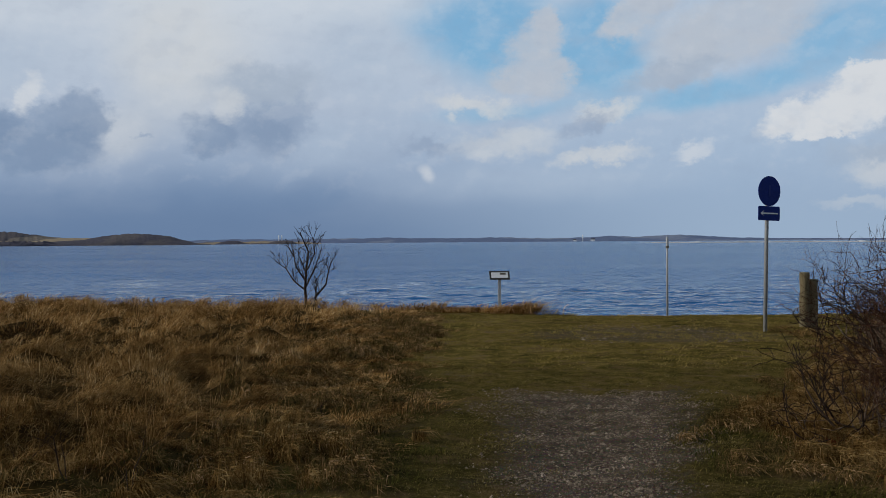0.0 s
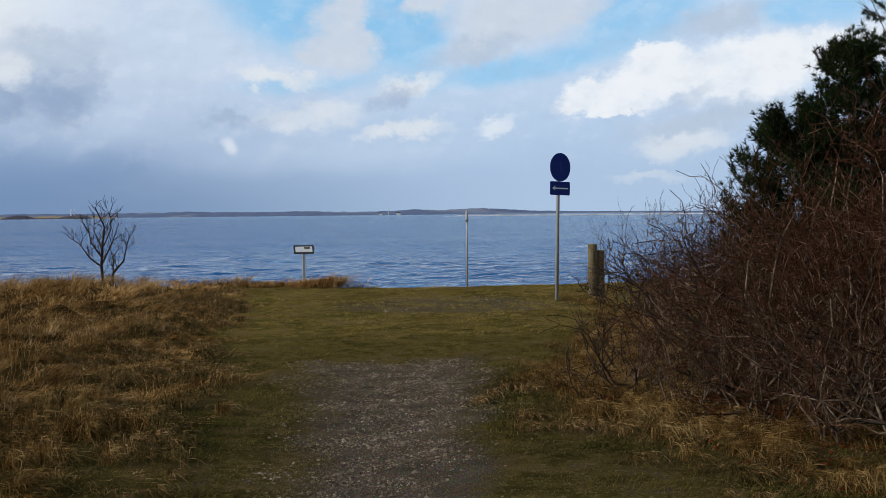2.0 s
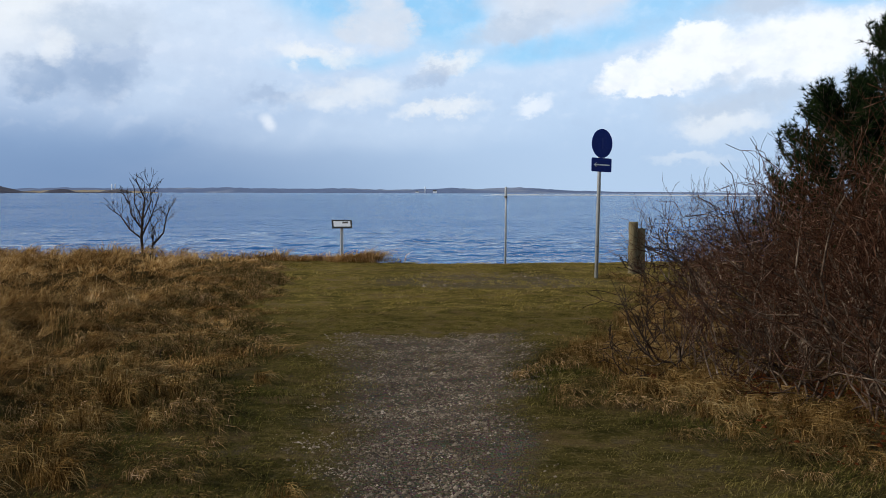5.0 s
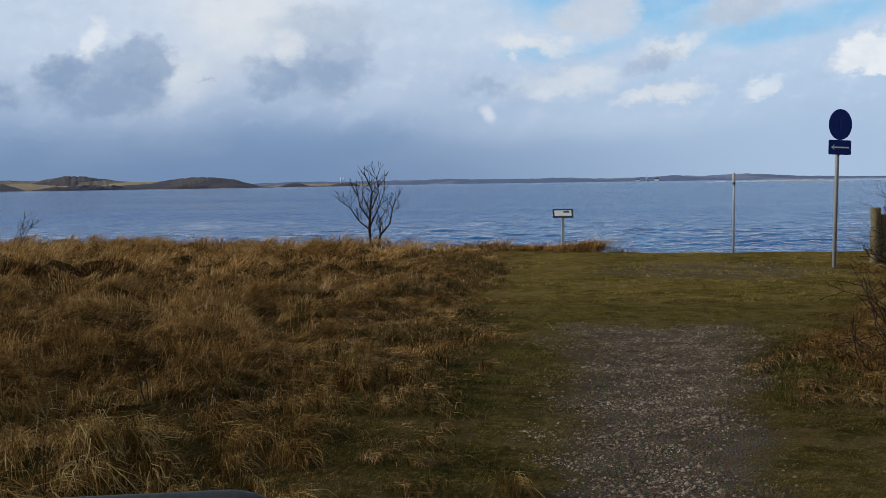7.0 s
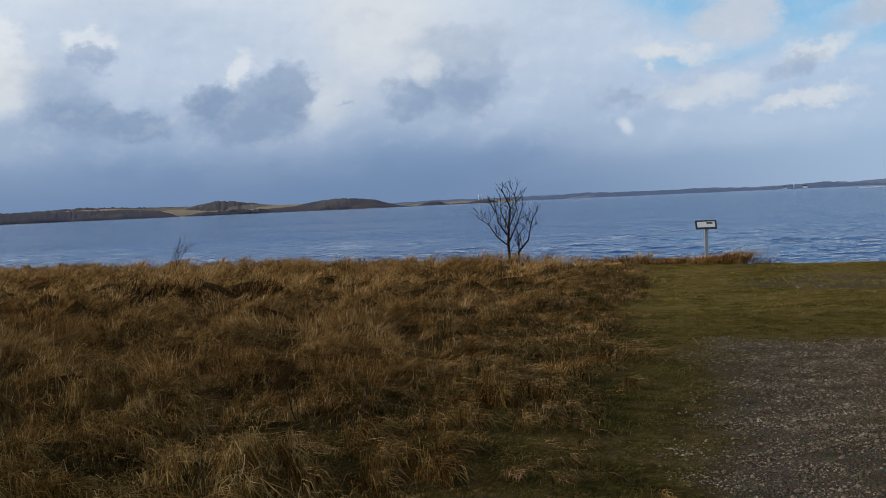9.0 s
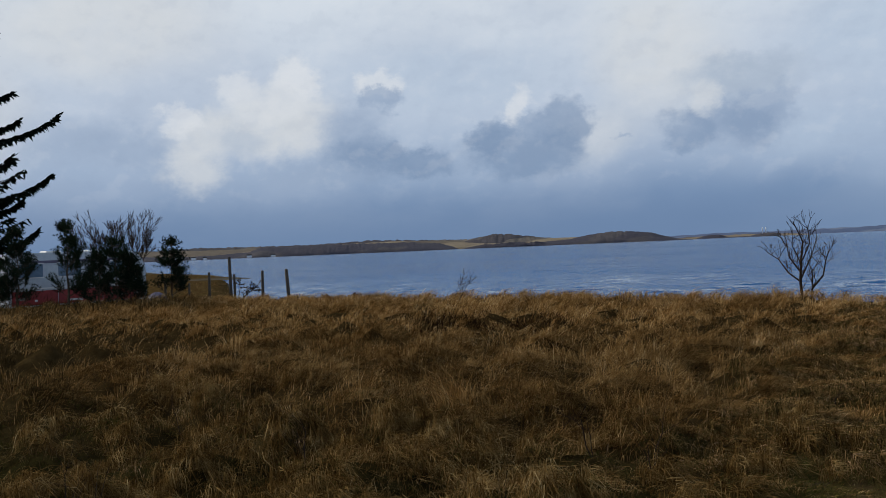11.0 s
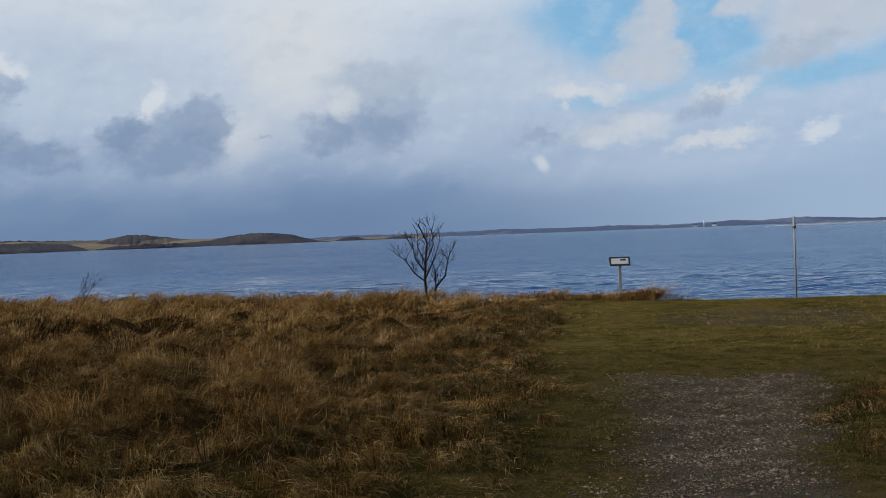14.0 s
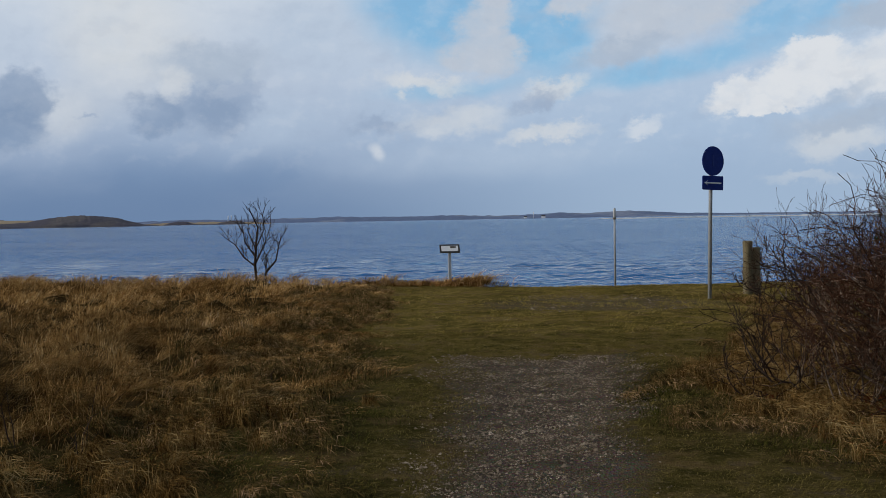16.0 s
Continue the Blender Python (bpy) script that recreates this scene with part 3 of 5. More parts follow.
g.join(g.mix(g.step(gusts, 0.35, 0.65), (0.006, 0.078, 0.260), (0.009, 0.100, 0.305)), body.inputs["Color"])
gloss.inputs["Color"].default_value, gloss.inputs["Roughness"].default_value = (0.90, 0.96, 1.0, 1.0), 0.08
fres.inputs["IOR"].default_value = 1.33
for node in (body, gloss, fres):
    g.join(n.outputs[0], node.inputs["Normal"])
g.join(g.math("MULTIPLY", fres.outputs[0], 0.88), both.inputs[0])
g.join(body.outputs[0], both.inputs[1])
g.join(gloss.outputs[0], both.inputs[2])
g.join(both.outputs[0], g.put("ShaderNodeOutputMaterial").inputs[0])
WATER = m
wx = lines((-4900, -400, 300), (-400, -62, 13), (-62, 40, 1.0), (40, 400, 12), (400, 4900, 300))
wy = [22.0]
while wy[-1] < 4950:
    wy.append(wy[-1] + max(0.28, 0.013 * (wy[-1] - 30)))
wy = np.array(wy)
X, Y = np.meshgrid(wx, wy)
dy = np.gradient(wy)[:, None]
Z = np.zeros_like(X)
rng = np.random.default_rng(23)
for wave in np.geomspace(0.7, 4.0, 24):  # short-crested wind waves, metres from crest to crest
    for _ in range(2):
        a = rng.normal(0.12, 0.42)
        kx, ky = 2 * math.pi / wave * math.sin(a), 2 * math.pi / wave * math.cos(a)
        gain = np.clip(1.6 - 4.0 * dy / wave, 0, 1) * (np.abs(X + 11) < 50)
        Z += gain * 0.0048 * wave ** 0.55 * np.sin(kx * X + ky * Y + rng.uniform(0, 6.283) + 0.8 * np.sin(0.31 * X / wave ** 0.5 + rng.uniform(0, 6)))
Z = SEA + Z + 0.3 * Z * np.abs(Z) / 0.03
i, j = np.meshgrid(np.arange(len(wx) - 1), np.arange(len(wy) - 1))
k = (j * len(wx) + i).ravel()
sea = tagged(new("sea", mesh_of("sea", np.stack([X, Y, Z], -1).reshape(-1, 3), [np.stack([k, k + 1, k + 1 + len(wx), k + len(wx)], 1)], WATER, True)),
             "wind-ruffled blue-grey sea water", "water", kind="structure")


# ---- far shores ----
def hill_material(name, wood, field, share, scale):
    m, g = material(name)
    pos = g.put("ShaderNodeNewGeometry").outputs["Position"]
    big, fine = g.noise(g.vec("MULTIPLY", pos, (1, 0.5, 3.0)), scale, 3.0, 0.5), g.noise(pos, scale * 14, 4.0, 0.7)
    c = g.mix(g.step(big, share - 0.03, share + 0.03), wood, field)
    c = g.mix(g.step(fine, 0.35, 0.7, 0.0, 0.5), c, tuple(v * 0.55 for v in wood))
    finish(g, c, 0.95, bump=fine, strength=0.6, distance=2.0, specular=0.1)
    return m


# WOODLAND and HEADLAND carry the air's haze as a lighter, bluer tint
WOODLAND = hill_material("hazed_winter_woodland", (0.092, 0.086, 0.108), (0.135, 0.120, 0.122), 0.55, 0.012)
HEADLAND = hill_material("hazed_brown_headland", (0.112, 0.100, 0.108), (0.24, 0.205, 0.165), 0.55, 0.009)
FIELDS = hill_material("pale_winter_fields", (0.23, 0.182, 0.13), (0.40, 0.315, 0.21), 0.48, 0.006)
# bluish distance haze is put into the far coast's own colours
FARLAND = hill_material("haze_tinted_far_land", (0.155, 0.205, 0.335), (0.26, 0.30, 0.40), 0.56, 0.0035)
SANDBAR = hill_material("pale_sand", (0.55, 0.55, 0.54), (0.75, 0.75, 0.74), 0.5, 0.02)


def shore(name, material, distance, profile, depth, rough, label, category, seed=0, steps=0.12):
    """A far ridge: profile holds (azimuth, height in metres) pairs."""
    a = np.arange(profile[0][0], profile[-1][0] + 1e-6, steps)
    tops = np.interp(a, [p[0] for p in profile], [p[1] for p in profile])
    rng = np.random.default_rng(seed)
    tops = np.maximum(tops * (1 + 0.35 * rough * rng.normal(0, 0.5, len(a))) + rough * 3 * fuzz(a, a * 0, 2.3, seed), 0.05)
    rows = []
    levels = ((0.0, 0.0), (0.02, 0.12), (0.12, 0.30), (0.25, 0.48), (0.38, 0.62), (0.52, 0.76), (0.66, 0.88), (0.8, 1.0), (1.0, 0.9))
    for f, hgt in levels:
        r = distance + depth * f + 8 * fuzz(a, a * 0 + f * 3, 1.1, seed)
        lump = rng.normal(0, 0.5, len(a))
        lump = 0.5 * lump + 0.3 * np.roll(lump, 1) + 0.3 * np.roll(lump, -1)
        z = tops * hgt + rough * np.maximum(tops, 3) * 1.1 * lump * (hgt > 0.2)
        rows.append(np.stack([r * np.sin(np.radians(a)), r * np.cos(np.radians(a)), SEA - 0.3 + (np.maximum(z, 0.02) + 0.3) * (f > 0)], 1))
    n = len(a)
    k = (np.arange(len(levels) - 1)[:, None] * n + np.arange(n - 1)[None]).ravel()
    return tagged(new(name, mesh_of(name, np.concatenate(rows), [np.stack([k, k + 1, k + 1 + n, k + n], 1)], material, True)), label, category, kind="structure")


shore("wooded_shore", WOODLAND, 1550, [(-75, 16), (-60, 17), (-44, 8), (-42, 5), (-40, 6), (-38.2, 9), (-37.6, 15), (-34, 16), (-31, 15), (-29, 14), (-27.6, 11), (-26.9, 5), (-26.5, 0.5)], 120, 0.06,
      "low dark winter woodland along the bay", "shore", 3, 0.06)
shore("field_rise", FIELDS, 1750, [(-75, 18), (-44, 17), (-40, 16), (-37, 15), (-34, 17), (-30, 19), (-27, 15), (-25, 12), (-22, 13), (-19.4, 13), (-17, 9), (-15, 4), (-13.4, 1)], 200, 0.03, "pale stubble fields rising behind the woods", "shore", 5)
shore("skyline_wood", HEADLAND, 2000, [(-75, 24), (-44, 20), (-41, 22.5), (-38, 21), (-35, 20), (-31, 25), (-28, 20), (-26, 19)], 150, 0.08, "hazy hedges along the fields' skyline", "shore", 6, 0.06)
shore("headland", HEADLAND, 1800, [(-27.0, 9), (-25.8, 18), (-24.6, 24.5), (-23.6, 24), (-22.6, 19), (-21.6, 14), (-20.8, 12), (-20.2, 14)], 160, 0.06, "brown wooded knoll beside pale fields", "headland", 7, 0.06)
shore("wooded_point", WOODLAND, 1600, [(-22.0, 6), (-21, 7.5), (-20.2, 9), (-19.4, 14), (-18.6, 17), (-17.6, 18.5), (-16.6, 17), (-15.8, 14), (-15.1, 8), (-14.4, 2.5), (-13.6, 0.6)], 110, 0.055, "dark wooded point of the headland", "headland", 8, 0.06)
shore("shore_scrub", WOODLAND, 1540, [(-26.2, 2), (-25, 5.5), (-23.4, 7), (-22, 6), (-21.2, 2)], 40, 0.22, "dark scrub along the headland's beach", "shore", 12, 0.06)
shore("low_spit", FIELDS, 1900, [(-14.2, 3), (-13, 5), (-11.6, 4.5), (-10, 5.5), (-8.6, 4), (-7.6, 1)], 90, 0.2, "low pale spit beyond the headland", "shore", 13, 0.06)
shore("spit_wood", WOODLAND, 1880, [(-13.4, 1), (-12.8, 6.5), (-12.2, 7), (-11.8, 2), (-10.6, 1), (-10.1, 6), (-9.3, 6), (-8.9, 1)], 40, 0.2, "dark clumps of trees on the low spit", "shore", 14, 0.06)
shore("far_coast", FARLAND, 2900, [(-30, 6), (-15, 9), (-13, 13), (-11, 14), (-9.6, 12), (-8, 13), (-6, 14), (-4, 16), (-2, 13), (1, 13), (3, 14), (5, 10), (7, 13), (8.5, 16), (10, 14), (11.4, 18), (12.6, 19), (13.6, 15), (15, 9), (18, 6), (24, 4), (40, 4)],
      400, 0.12, "low coast across the water in haze-blue colours", "shore", 9)
shore("sandbar", SANDBAR, 1050, [(10.2, 0.2), (12, 0.7), (18, 0.8), (24, 0.9), (33, 1.0), (40, 0.8)], 60, 0.15, "thin pale sandbar in the sea", "sandbar", 11)


# ---- the road sign ----
def sign_post():
    t = thing("traffic_sign", pose(5.845, 19.4, 0, 0, 1.5, 29), "round dark blue sign and arrow plate on a galvanised pole", "traffic sign")
    part("pole", lathe([(0.036, -0.3), (0.036, 2.89), (0.034, 2.91), (0.02, 2.92)], 16), GALVANISED, t, "galvanised steel pole", True)
    ring = [(0.283 * math.cos(2 * math.pi * k / 48), 2.655 + 0.283 * math.sin(2 * math.pi * k / 48)) for k in range(48)]
    bm = slab(ring, 0.012)
    bmesh.ops.translate(bm, vec=(0, -0.055, 0), verts=bm.verts)
    disc = part("sign_disc", bm, NAVY, t, "round dark blue sign face")
    bm = slab(rounded(0.05, 0.22, 0.024, 2.55), 0.004)
    bmesh.ops.translate(bm, vec=(0, -0.0635, 0), verts=bm.verts)
    part("symbol", bm, INK, disc, "faint upright mark")
    bm = slab(rounded(0.55, 0.27, 0.03, 2.10), 0.012)
    bmesh.ops.translate(bm, vec=(0, -0.055, 0), verts=bm.verts)
    plate = part("arrow_plate", bm, NAVY, t, "dark blue plate with a white arrow")
    arrow = [(-0.225, 2.235), (-0.145, 2.285), (-0.165, 2.248), (0.22, 2.248), (0.22, 2.222), (-0.165, 2.222), (-0.145, 2.185)]
    bm = slab(arrow, 0.004)
    bmesh.ops.translate(bm, vec=(0, -0.0635, 0), verts=bm.verts)
    part("arrow", bm, WHITE_PAINT, plate, "thin white arrow")
    for z in (2.15, 2.31, 2.5, 2.8):
        part("clamp", box(0.11, 0.09, 0.03, (0, -0.004, z), 0.008), GALVANISED, t)


sign_post()


def thin_pole():
    t = thing("marker_pole", pose(5.06, 24.5, 0, 0, 0.1, 0), "slim grey pole with a bare upper end at the bank", "pole")
    part("shaft", lathe([(0.025, -0.35), (0.025, 1.30), (0.023, 1.32), (0.023, 1.60)], 12), GALVANISED, t, smooth=True)
    part("tip", lathe([(0.034, 1.60), (0.034, 1.72), (0.030, 1.80), (0.012, 1.83)], 12), GALVANISED, t, "dull pole tip")
    part("collar", lathe([(0.040, 1.55), (0.040, 1.60)], 12), OLDPOST, t)


thin_pole()


def notice():
    t = thing("notice_board", pose(1.12, 26.1, 0, 0, 0, 4), "small tilted white notice in a dark frame on a post", "notice board")
    part("post", box(0.075, 0.06, 1.1, (0, 0.02, 0.30), 0.006), GALVANISED, t, "grey steel post")
    tilt = pose(0, -0.02, 0.87, -38, 0, 0)
    bm = box(0.52, 0.016, 0.27, (0, 0, 0), 0.004)
    bmesh.ops.transform(bm, matrix=tilt, verts=bm.verts)
    b = part("panel", bm, RUBBER, t, "dark framed panel")
    bm = box(0.43, 0.004, 0.17, (0, -0.0105, 0.0))
    bmesh.ops.transform(bm, matrix=tilt, verts=bm.verts)
    sheet = part("white_sheet", bm, WHITE_PAINT, b, "white sheet")
    bm = box(0.15, 0.004, 0.055, (0.085, -0.0145, 0.04))
    bmesh.ops.transform(bm, matrix=tilt, verts=bm.verts)
    part("dark_block", bm, OLDPOST, b, "dark printed block")


notice()


def wood_post(x, y, height, radius, lean, turn, label):
    t = thing("wooden_post", pose(x, y, float(land(x, y)), lean, 0, turn), label, "post", "wooden posts by the thicket")
    rng = np.random.default_rng(int(height * 100))
    bm = lathe([(radius * (1 + 0.05 * rng.normal()), z) for z in np.linspace(-0.4, height - 0.03, 9)] + [(radius * 0.9, height)], 18)
    for v in bm.verts:
        v.co.x *= 1 + 0.05 * math.sin(5 * math.atan2(v.co.y, v.co.x) + 2)
    part("post", bm, POST, t, smooth=True)


wood_post(6.91, 20.35, 1.085, 0.095, 0.5, 10, "tall weathered round wooden post at the thicket's edge")
wood_post(7.12, 20.45, 0.945, 0.092, -0.8, 60, "shorter weathered round wooden post at the thicket's edge")


# ---- the tube rail beside the lane ----
def rail():
    a, b = Vector((-4.01, 2.258, 0.774)), Vector((-0.68, 2.95, 0.758))
    d = (b - a).normalized()
    t = thing("tube_barrier", Matrix.Identity(4), "dull grey steel hoop barrier with rounded corners", "barrier")
    r = 0.18
    pts = [a + Vector((0, 0, -0.85))]
    pts += [a + d * (r - r * math.cos(radians(s))) + Vector((0, 0, -r + r * math.sin(radians(s)))) for s in range(0, 91, 10)]
    pts += [b - d * (r - r * math.cos(radians(s))) + Vector((0, 0, -r + r * math.sin(radians(s)))) for s in range(90, -1, -10)]
    pts += [b + Vector((0, 0, -0.85))]
    part("hoop", pipe(pts, 0.034, 24), RAILSTEEL, t, "bent steel tube", True)
    for p in (a, b):
        bm = lathe([(0.05, -0.03), (0.05, 0.03), (0.03, 0.04)], 14)
        bmesh.ops.translate(bm, vec=(p.x, p.y, float(land(p.x, p.y))), verts=bm.verts)
        part("socket", bm, GALVANISED, t)
    low = [a + Vector((0, 0, -0.45)), b + Vector((0, 0, -0.45))]
    part("crossbar", pipe(low, 0.016, 12), RAILSTEEL, t, smooth=True)


rail()


# ---- caravans ----
def caravan(m, length, width, height, label, panel, windows, rear_window, skin):
    """Along x; its near side faces -y, its rear faces +x."""
    t = thing("caravan", m, label, "caravan", "caravans on the meadow")
    foot = 0.42
    side = []
    n = 6
    for cx, cz, r, a0 in ((length / 2 - 0.10, foot + 0.10, 0.10, -90), (length / 2 - 0.8, height - 0.8, 0.8, 0), (-length / 2 + 0.28, height - 0.28, 0.28, 90), (-length / 2 + 0.10, foot + 0.10, 0.10, 180)):
        side += [(cx + r * math.cos(radians(a0 + 90 * k / n)), cz + r * math.sin(radians(a0 + 90 * k / n))) for k in range(n + 1)]
    part("body", slab(side, width, bevel=0.04), skin, t, "white ribbed aluminium body")
    y = -width / 2
    if panel:
        for x0, x1 in ((-length / 2 + 0.15, -0.9), (-0.88, 0.9), (0.92, length / 2 - 0.12)):
            part("red_panel", box(x1 - x0, 0.02, 0.52, ((x0 + x1) / 2, y - 0.008, foot + 0.32), 0.006), RED, t, "red lower side panel")
        for x0, w0, z0 in ((-2.35, 0.34, 0.30), (-1.75, 0.10, 0.22), (-0.2, 0.55, 0.18), (1.25, 0.12, 0.3), (1.75, 0.4, 0.26), (2.4, 0.3, 0.3)):
            part("white_mark", box(w0, 0.012, 0.07, (x0, y - 0.022, foot + z0), 0.003), WHITE_PAINT, t, "white bar on the red side")
        part("roof_band", box(length - 1.4, 0.02, 0.10, (-0.2, y - 0.008, height - 0.34), 0.006), TARP, t, "blue band below the roof")
    part("trim", box(length - 0.3, 0.025, 0.05, (0, y - 0.01, foot + 0.66), 0.006), WHITE_PAINT, t)
    for x, w, z, h in windows:
        win = part("window", box(w, 0.03, h, (x, y - 0.012, z), 0.012), SKYGLASS if panel else GLASS, t, "blue tinted window" if panel else "dark tinted window")
        part("window_frame", box(w + 0.08, 0.02, 0.04, (x, y - 0.014, z - h / 2 - 0.01), 0.006), WHITE_PAINT, win)
        part("window_frame", box(w + 0.08, 0.02, 0.04, (x, y - 0.014, z + h / 2 + 0.01), 0.006), WHITE_PAINT, win)
    for w, z, h, x in rear_window:
        part("end_window", box(0.03, w, h, (x, 0, z), 0.012), GLASS, t, "wide dark end window")
    for x in (-0.25, 0.55) if length > 5 else (0.15,):
        bm = lathe([(0.30, -0.09), (0.33, -0.06), (0.33, 0.06), (0.30, 0.09)], 22)
        bmesh.ops.transform(bm, matrix=pose(x, y + 0.16, 0.33, 90, 0, 0), verts=bm.verts)
        tyre = part("wheel", bm, RUBBER, t, "black rubber tyre", True)
        bm = lathe([(0.17, -0.095), (0.15, -0.105)], 18)
        bmesh.ops.transform(bm, matrix=pose(x, y + 0.16, 0.33, 90, 0, 0), verts=bm.verts)
        part("rim", bm, WHITE_PAINT, tyre)
    part("roof_hatch", box(0.6, 0.6, 0.09, (-0.6, 0, height + 0.03), 0.03), WHITE_PAINT, t)
    part("roof_hatch", box(0.45, 0.45, 0.08, (1.1, 0.1, height + 0.03), 0.03), WHITE_PAINT, t)
    part("drawbar", pipe([(-length / 2 + 0.1, 0, 0.46), (-length / 2 - 1.0, 0, 0.44)], 0.05, 8), OLDPOST, t)
    for x in (-length / 2 + 0.5, length / 2 - 0.5):
        part("support_leg", box(0.06, 0.06, 0.5, (x, y + 0.25, 0.2), 0.005), GALVANISED, t)


caravan(pose(-31.40, 28.3, -0.26, 0, 0, 74), 5.6, 2.2, 2.40, "white caravan with red lower panels behind young pines", True,
        [(-1.9, 0.9, 1.75, 0.5), (-0.4, 0.9, 1.75, 0.5), (1.75, 0.95, 1.72, 0.55)], [(1.7, 1.75, 0.55, 2.78)], CARAVAN)
caravan(pose(-51.6, 31.3, -0.1, 0, 0, -23), 4.6, 2.15, 2.42, "grey-white caravan with a wide dark end window below the spruces", False,
        [(1.7, 0.6, 1.6, 0.5), (0, 0.9, 1.6, 0.5)], [(1.75, 1.62, 0.78, 2.3)], SHADED_WHITE)

barrel = thing("tarpaulin_bundle", pose(-30.1, 31.9, -0.35), "violet-blue tarpaulin bundle beside the caravan", "tarpaulin")
bm = bmesh.new()
bmesh.ops.create_icosphere(bm, subdivisions=3, radius=0.42)
for v in bm.verts:
    v.co = Vector((v.co.x * 1.3, v.co.y * 0.8, max(v.co.z, -0.2) * 1.1 + 0.25)) * (1 + 0.12 * noise.noise(v.co * 3))
part("tarpaulin", bm, TARP, barrel, smooth=True)


# ---- fence on the low meadow ----
def fence_post(x, y, top, radius, lean):
    z = float(land(x, y))
    t = thing("fence_post", pose(x, y, z, 0, lean, 0), "dark weathered wooden fence post in the meadow", "fence post", "fence posts on the meadow")
    part("post", lathe([(radius, -0.4), (radius * 0.97, (top - z) * 0.6), (radius * 0.9, top - z - 0.04), (radius * 0.6, top - z)], 10), OLDPOST, t, smooth=True)
    return t


for a, d, el_top, r, lean in [(-36.24, 42, -0.82, 0.075, -4), (-37.75, 45, -0.85, 0.065, 1), (-39.24, 48, -0.98, 0.06, 0), (-39.44, 47, -0.02, 0.075, -1), (-40.6, 51, -0.82, 0.065, 1), (-41.65, 55, -1.35, 0.06, 0), (-42.9, 57, -1.2, 0.06, 0), (-44.0, 59, -1.2, 0.06, 2)]:
    fence_post(d * math.sin(radians(a)), d * math.cos(radians(a)), 1.72 + d * math.tan(radians(el_top)), r, lean)
brace = thing("fence_brace", pose(42 * math.sin(radians(-36.3)), 42 * math.cos(radians(-36.3)), float(land(-24.9, 33.9))), "slanting wooden brace leaning on a fence post", "fence brace")
part("brace", pipe([(-0.55, -0.2, -0.1), (-0.02, 0.0, 0.75)], 0.045, 8), OLDPOST, brace, smooth=True)


# ---- bare tree and shrubs ----
def bare_plant(name, m, label, category, seed, stems, material, parts=("trunk", "branchwork", "twigwork"), depth=3, least=0.0, **kw):
    rng = np.random.default_rng(seed)
    t = thing(name, m, label, category)
    fine = [[] for _ in range(depth + 1)]
    for p, d, length, radius in stems:
        out = [[] for _ in range(depth + 1)]
        grow(rng, p, np.array(d) / np.linalg.norm(d), length, radius, depth, out, **kw)
        part(parts[0], sticks(parts[0], out[depth], material, 6), None, t)
        for k in range(depth):
            fine[k] += out[k]
    if depth > 2:
        tagged(part(parts[1], sticks(parts[1], sum(fine[1:depth], []), material, 4, least), None, t), kind="stuff")
    tagged(part(parts[2], sticks(parts[2], sum(fine[:1 if depth > 2 else depth], []), material, 3, least), None, t), kind="stuff")
    return t


def bank_tree():
    """A small twin-stemmed tree, its limbs drawn as bent lines and its twigs grown from them."""
    rng = np.random.default_rng(8)
    t = thing("bare_tree", pose(-4.0, 27.4, 0.0), "small bare twin-stemmed tree on the grassy bank", "tree")
    lines_of = [("trunk", 0.046, [(0, -0.25), (-0.03, 0.5), (0.02, 1.0), (0.06, 1.5), (-0.06, 2.0)]), ("trunk", 0.034, [(0.2, -0.25), (0.24, 0.28), (0.5, 0.6), (0.6, 1.0), (0.72, 1.25)]),
                ("limb", 0.026, [(-0.03, 0.45), (-0.32, 0.7), (-0.57, 1.05), (-0.85, 1.25)]), ("limb", 0.024, [(-0.03, 0.7), (-0.3, 1.1), (-0.42, 1.55)]),
                ("limb", 0.026, [(-0.02, 0.55), (0.24, 1.1), (0.35, 1.6)]), ("limb", 0.020, [(0.02, 1.0), (0.22, 1.45), (0.18, 1.9)]), ("limb", 0.020, [(0.24, 0.28), (0.25, 0.7), (0.4, 1.0)]), ("limb", 0.018, [(0.0, 0.9), (-0.2, 1.4), (-0.22, 1.85)])]
    twigs = [[], []]
    for name, r, pts in lines_of:
        p3 = [np.array([x, rng.normal(0, 0.08) * k, z]) for k, (x, z) in enumerate(pts)]
        n = len(p3) - 1
        part(name, sticks(name, [(*a, *b, r * (1 - 0.7 * k / n), r * (1 - 0.7 * (k + 1) / n)) for k, (a, b) in enumerate(zip(p3, p3[1:]))], DARKWOOD, 6), None, t)
        for k in range(1, n + 1):
            for _ in range(4 if k < n else 5):
                u = rng.random()
                d = np.array([rng.normal(0, 0.6), rng.normal(0, 0.5), 0.9])
                grow(rng, p3[k - 1] * (1 - u) + p3[k] * u, d / np.linalg.norm(d), 0.30 * rng.uniform(0.6, 1.2), 0.009, 1, twigs, spread=0.5, up=0.25, kids=(2, 3), shrink=0.7)
    tagged(part("twigwork", sticks("twigwork", twigs[0] + twigs[1], DARKWOOD, 3, 0.0048), None, t), kind="stuff")


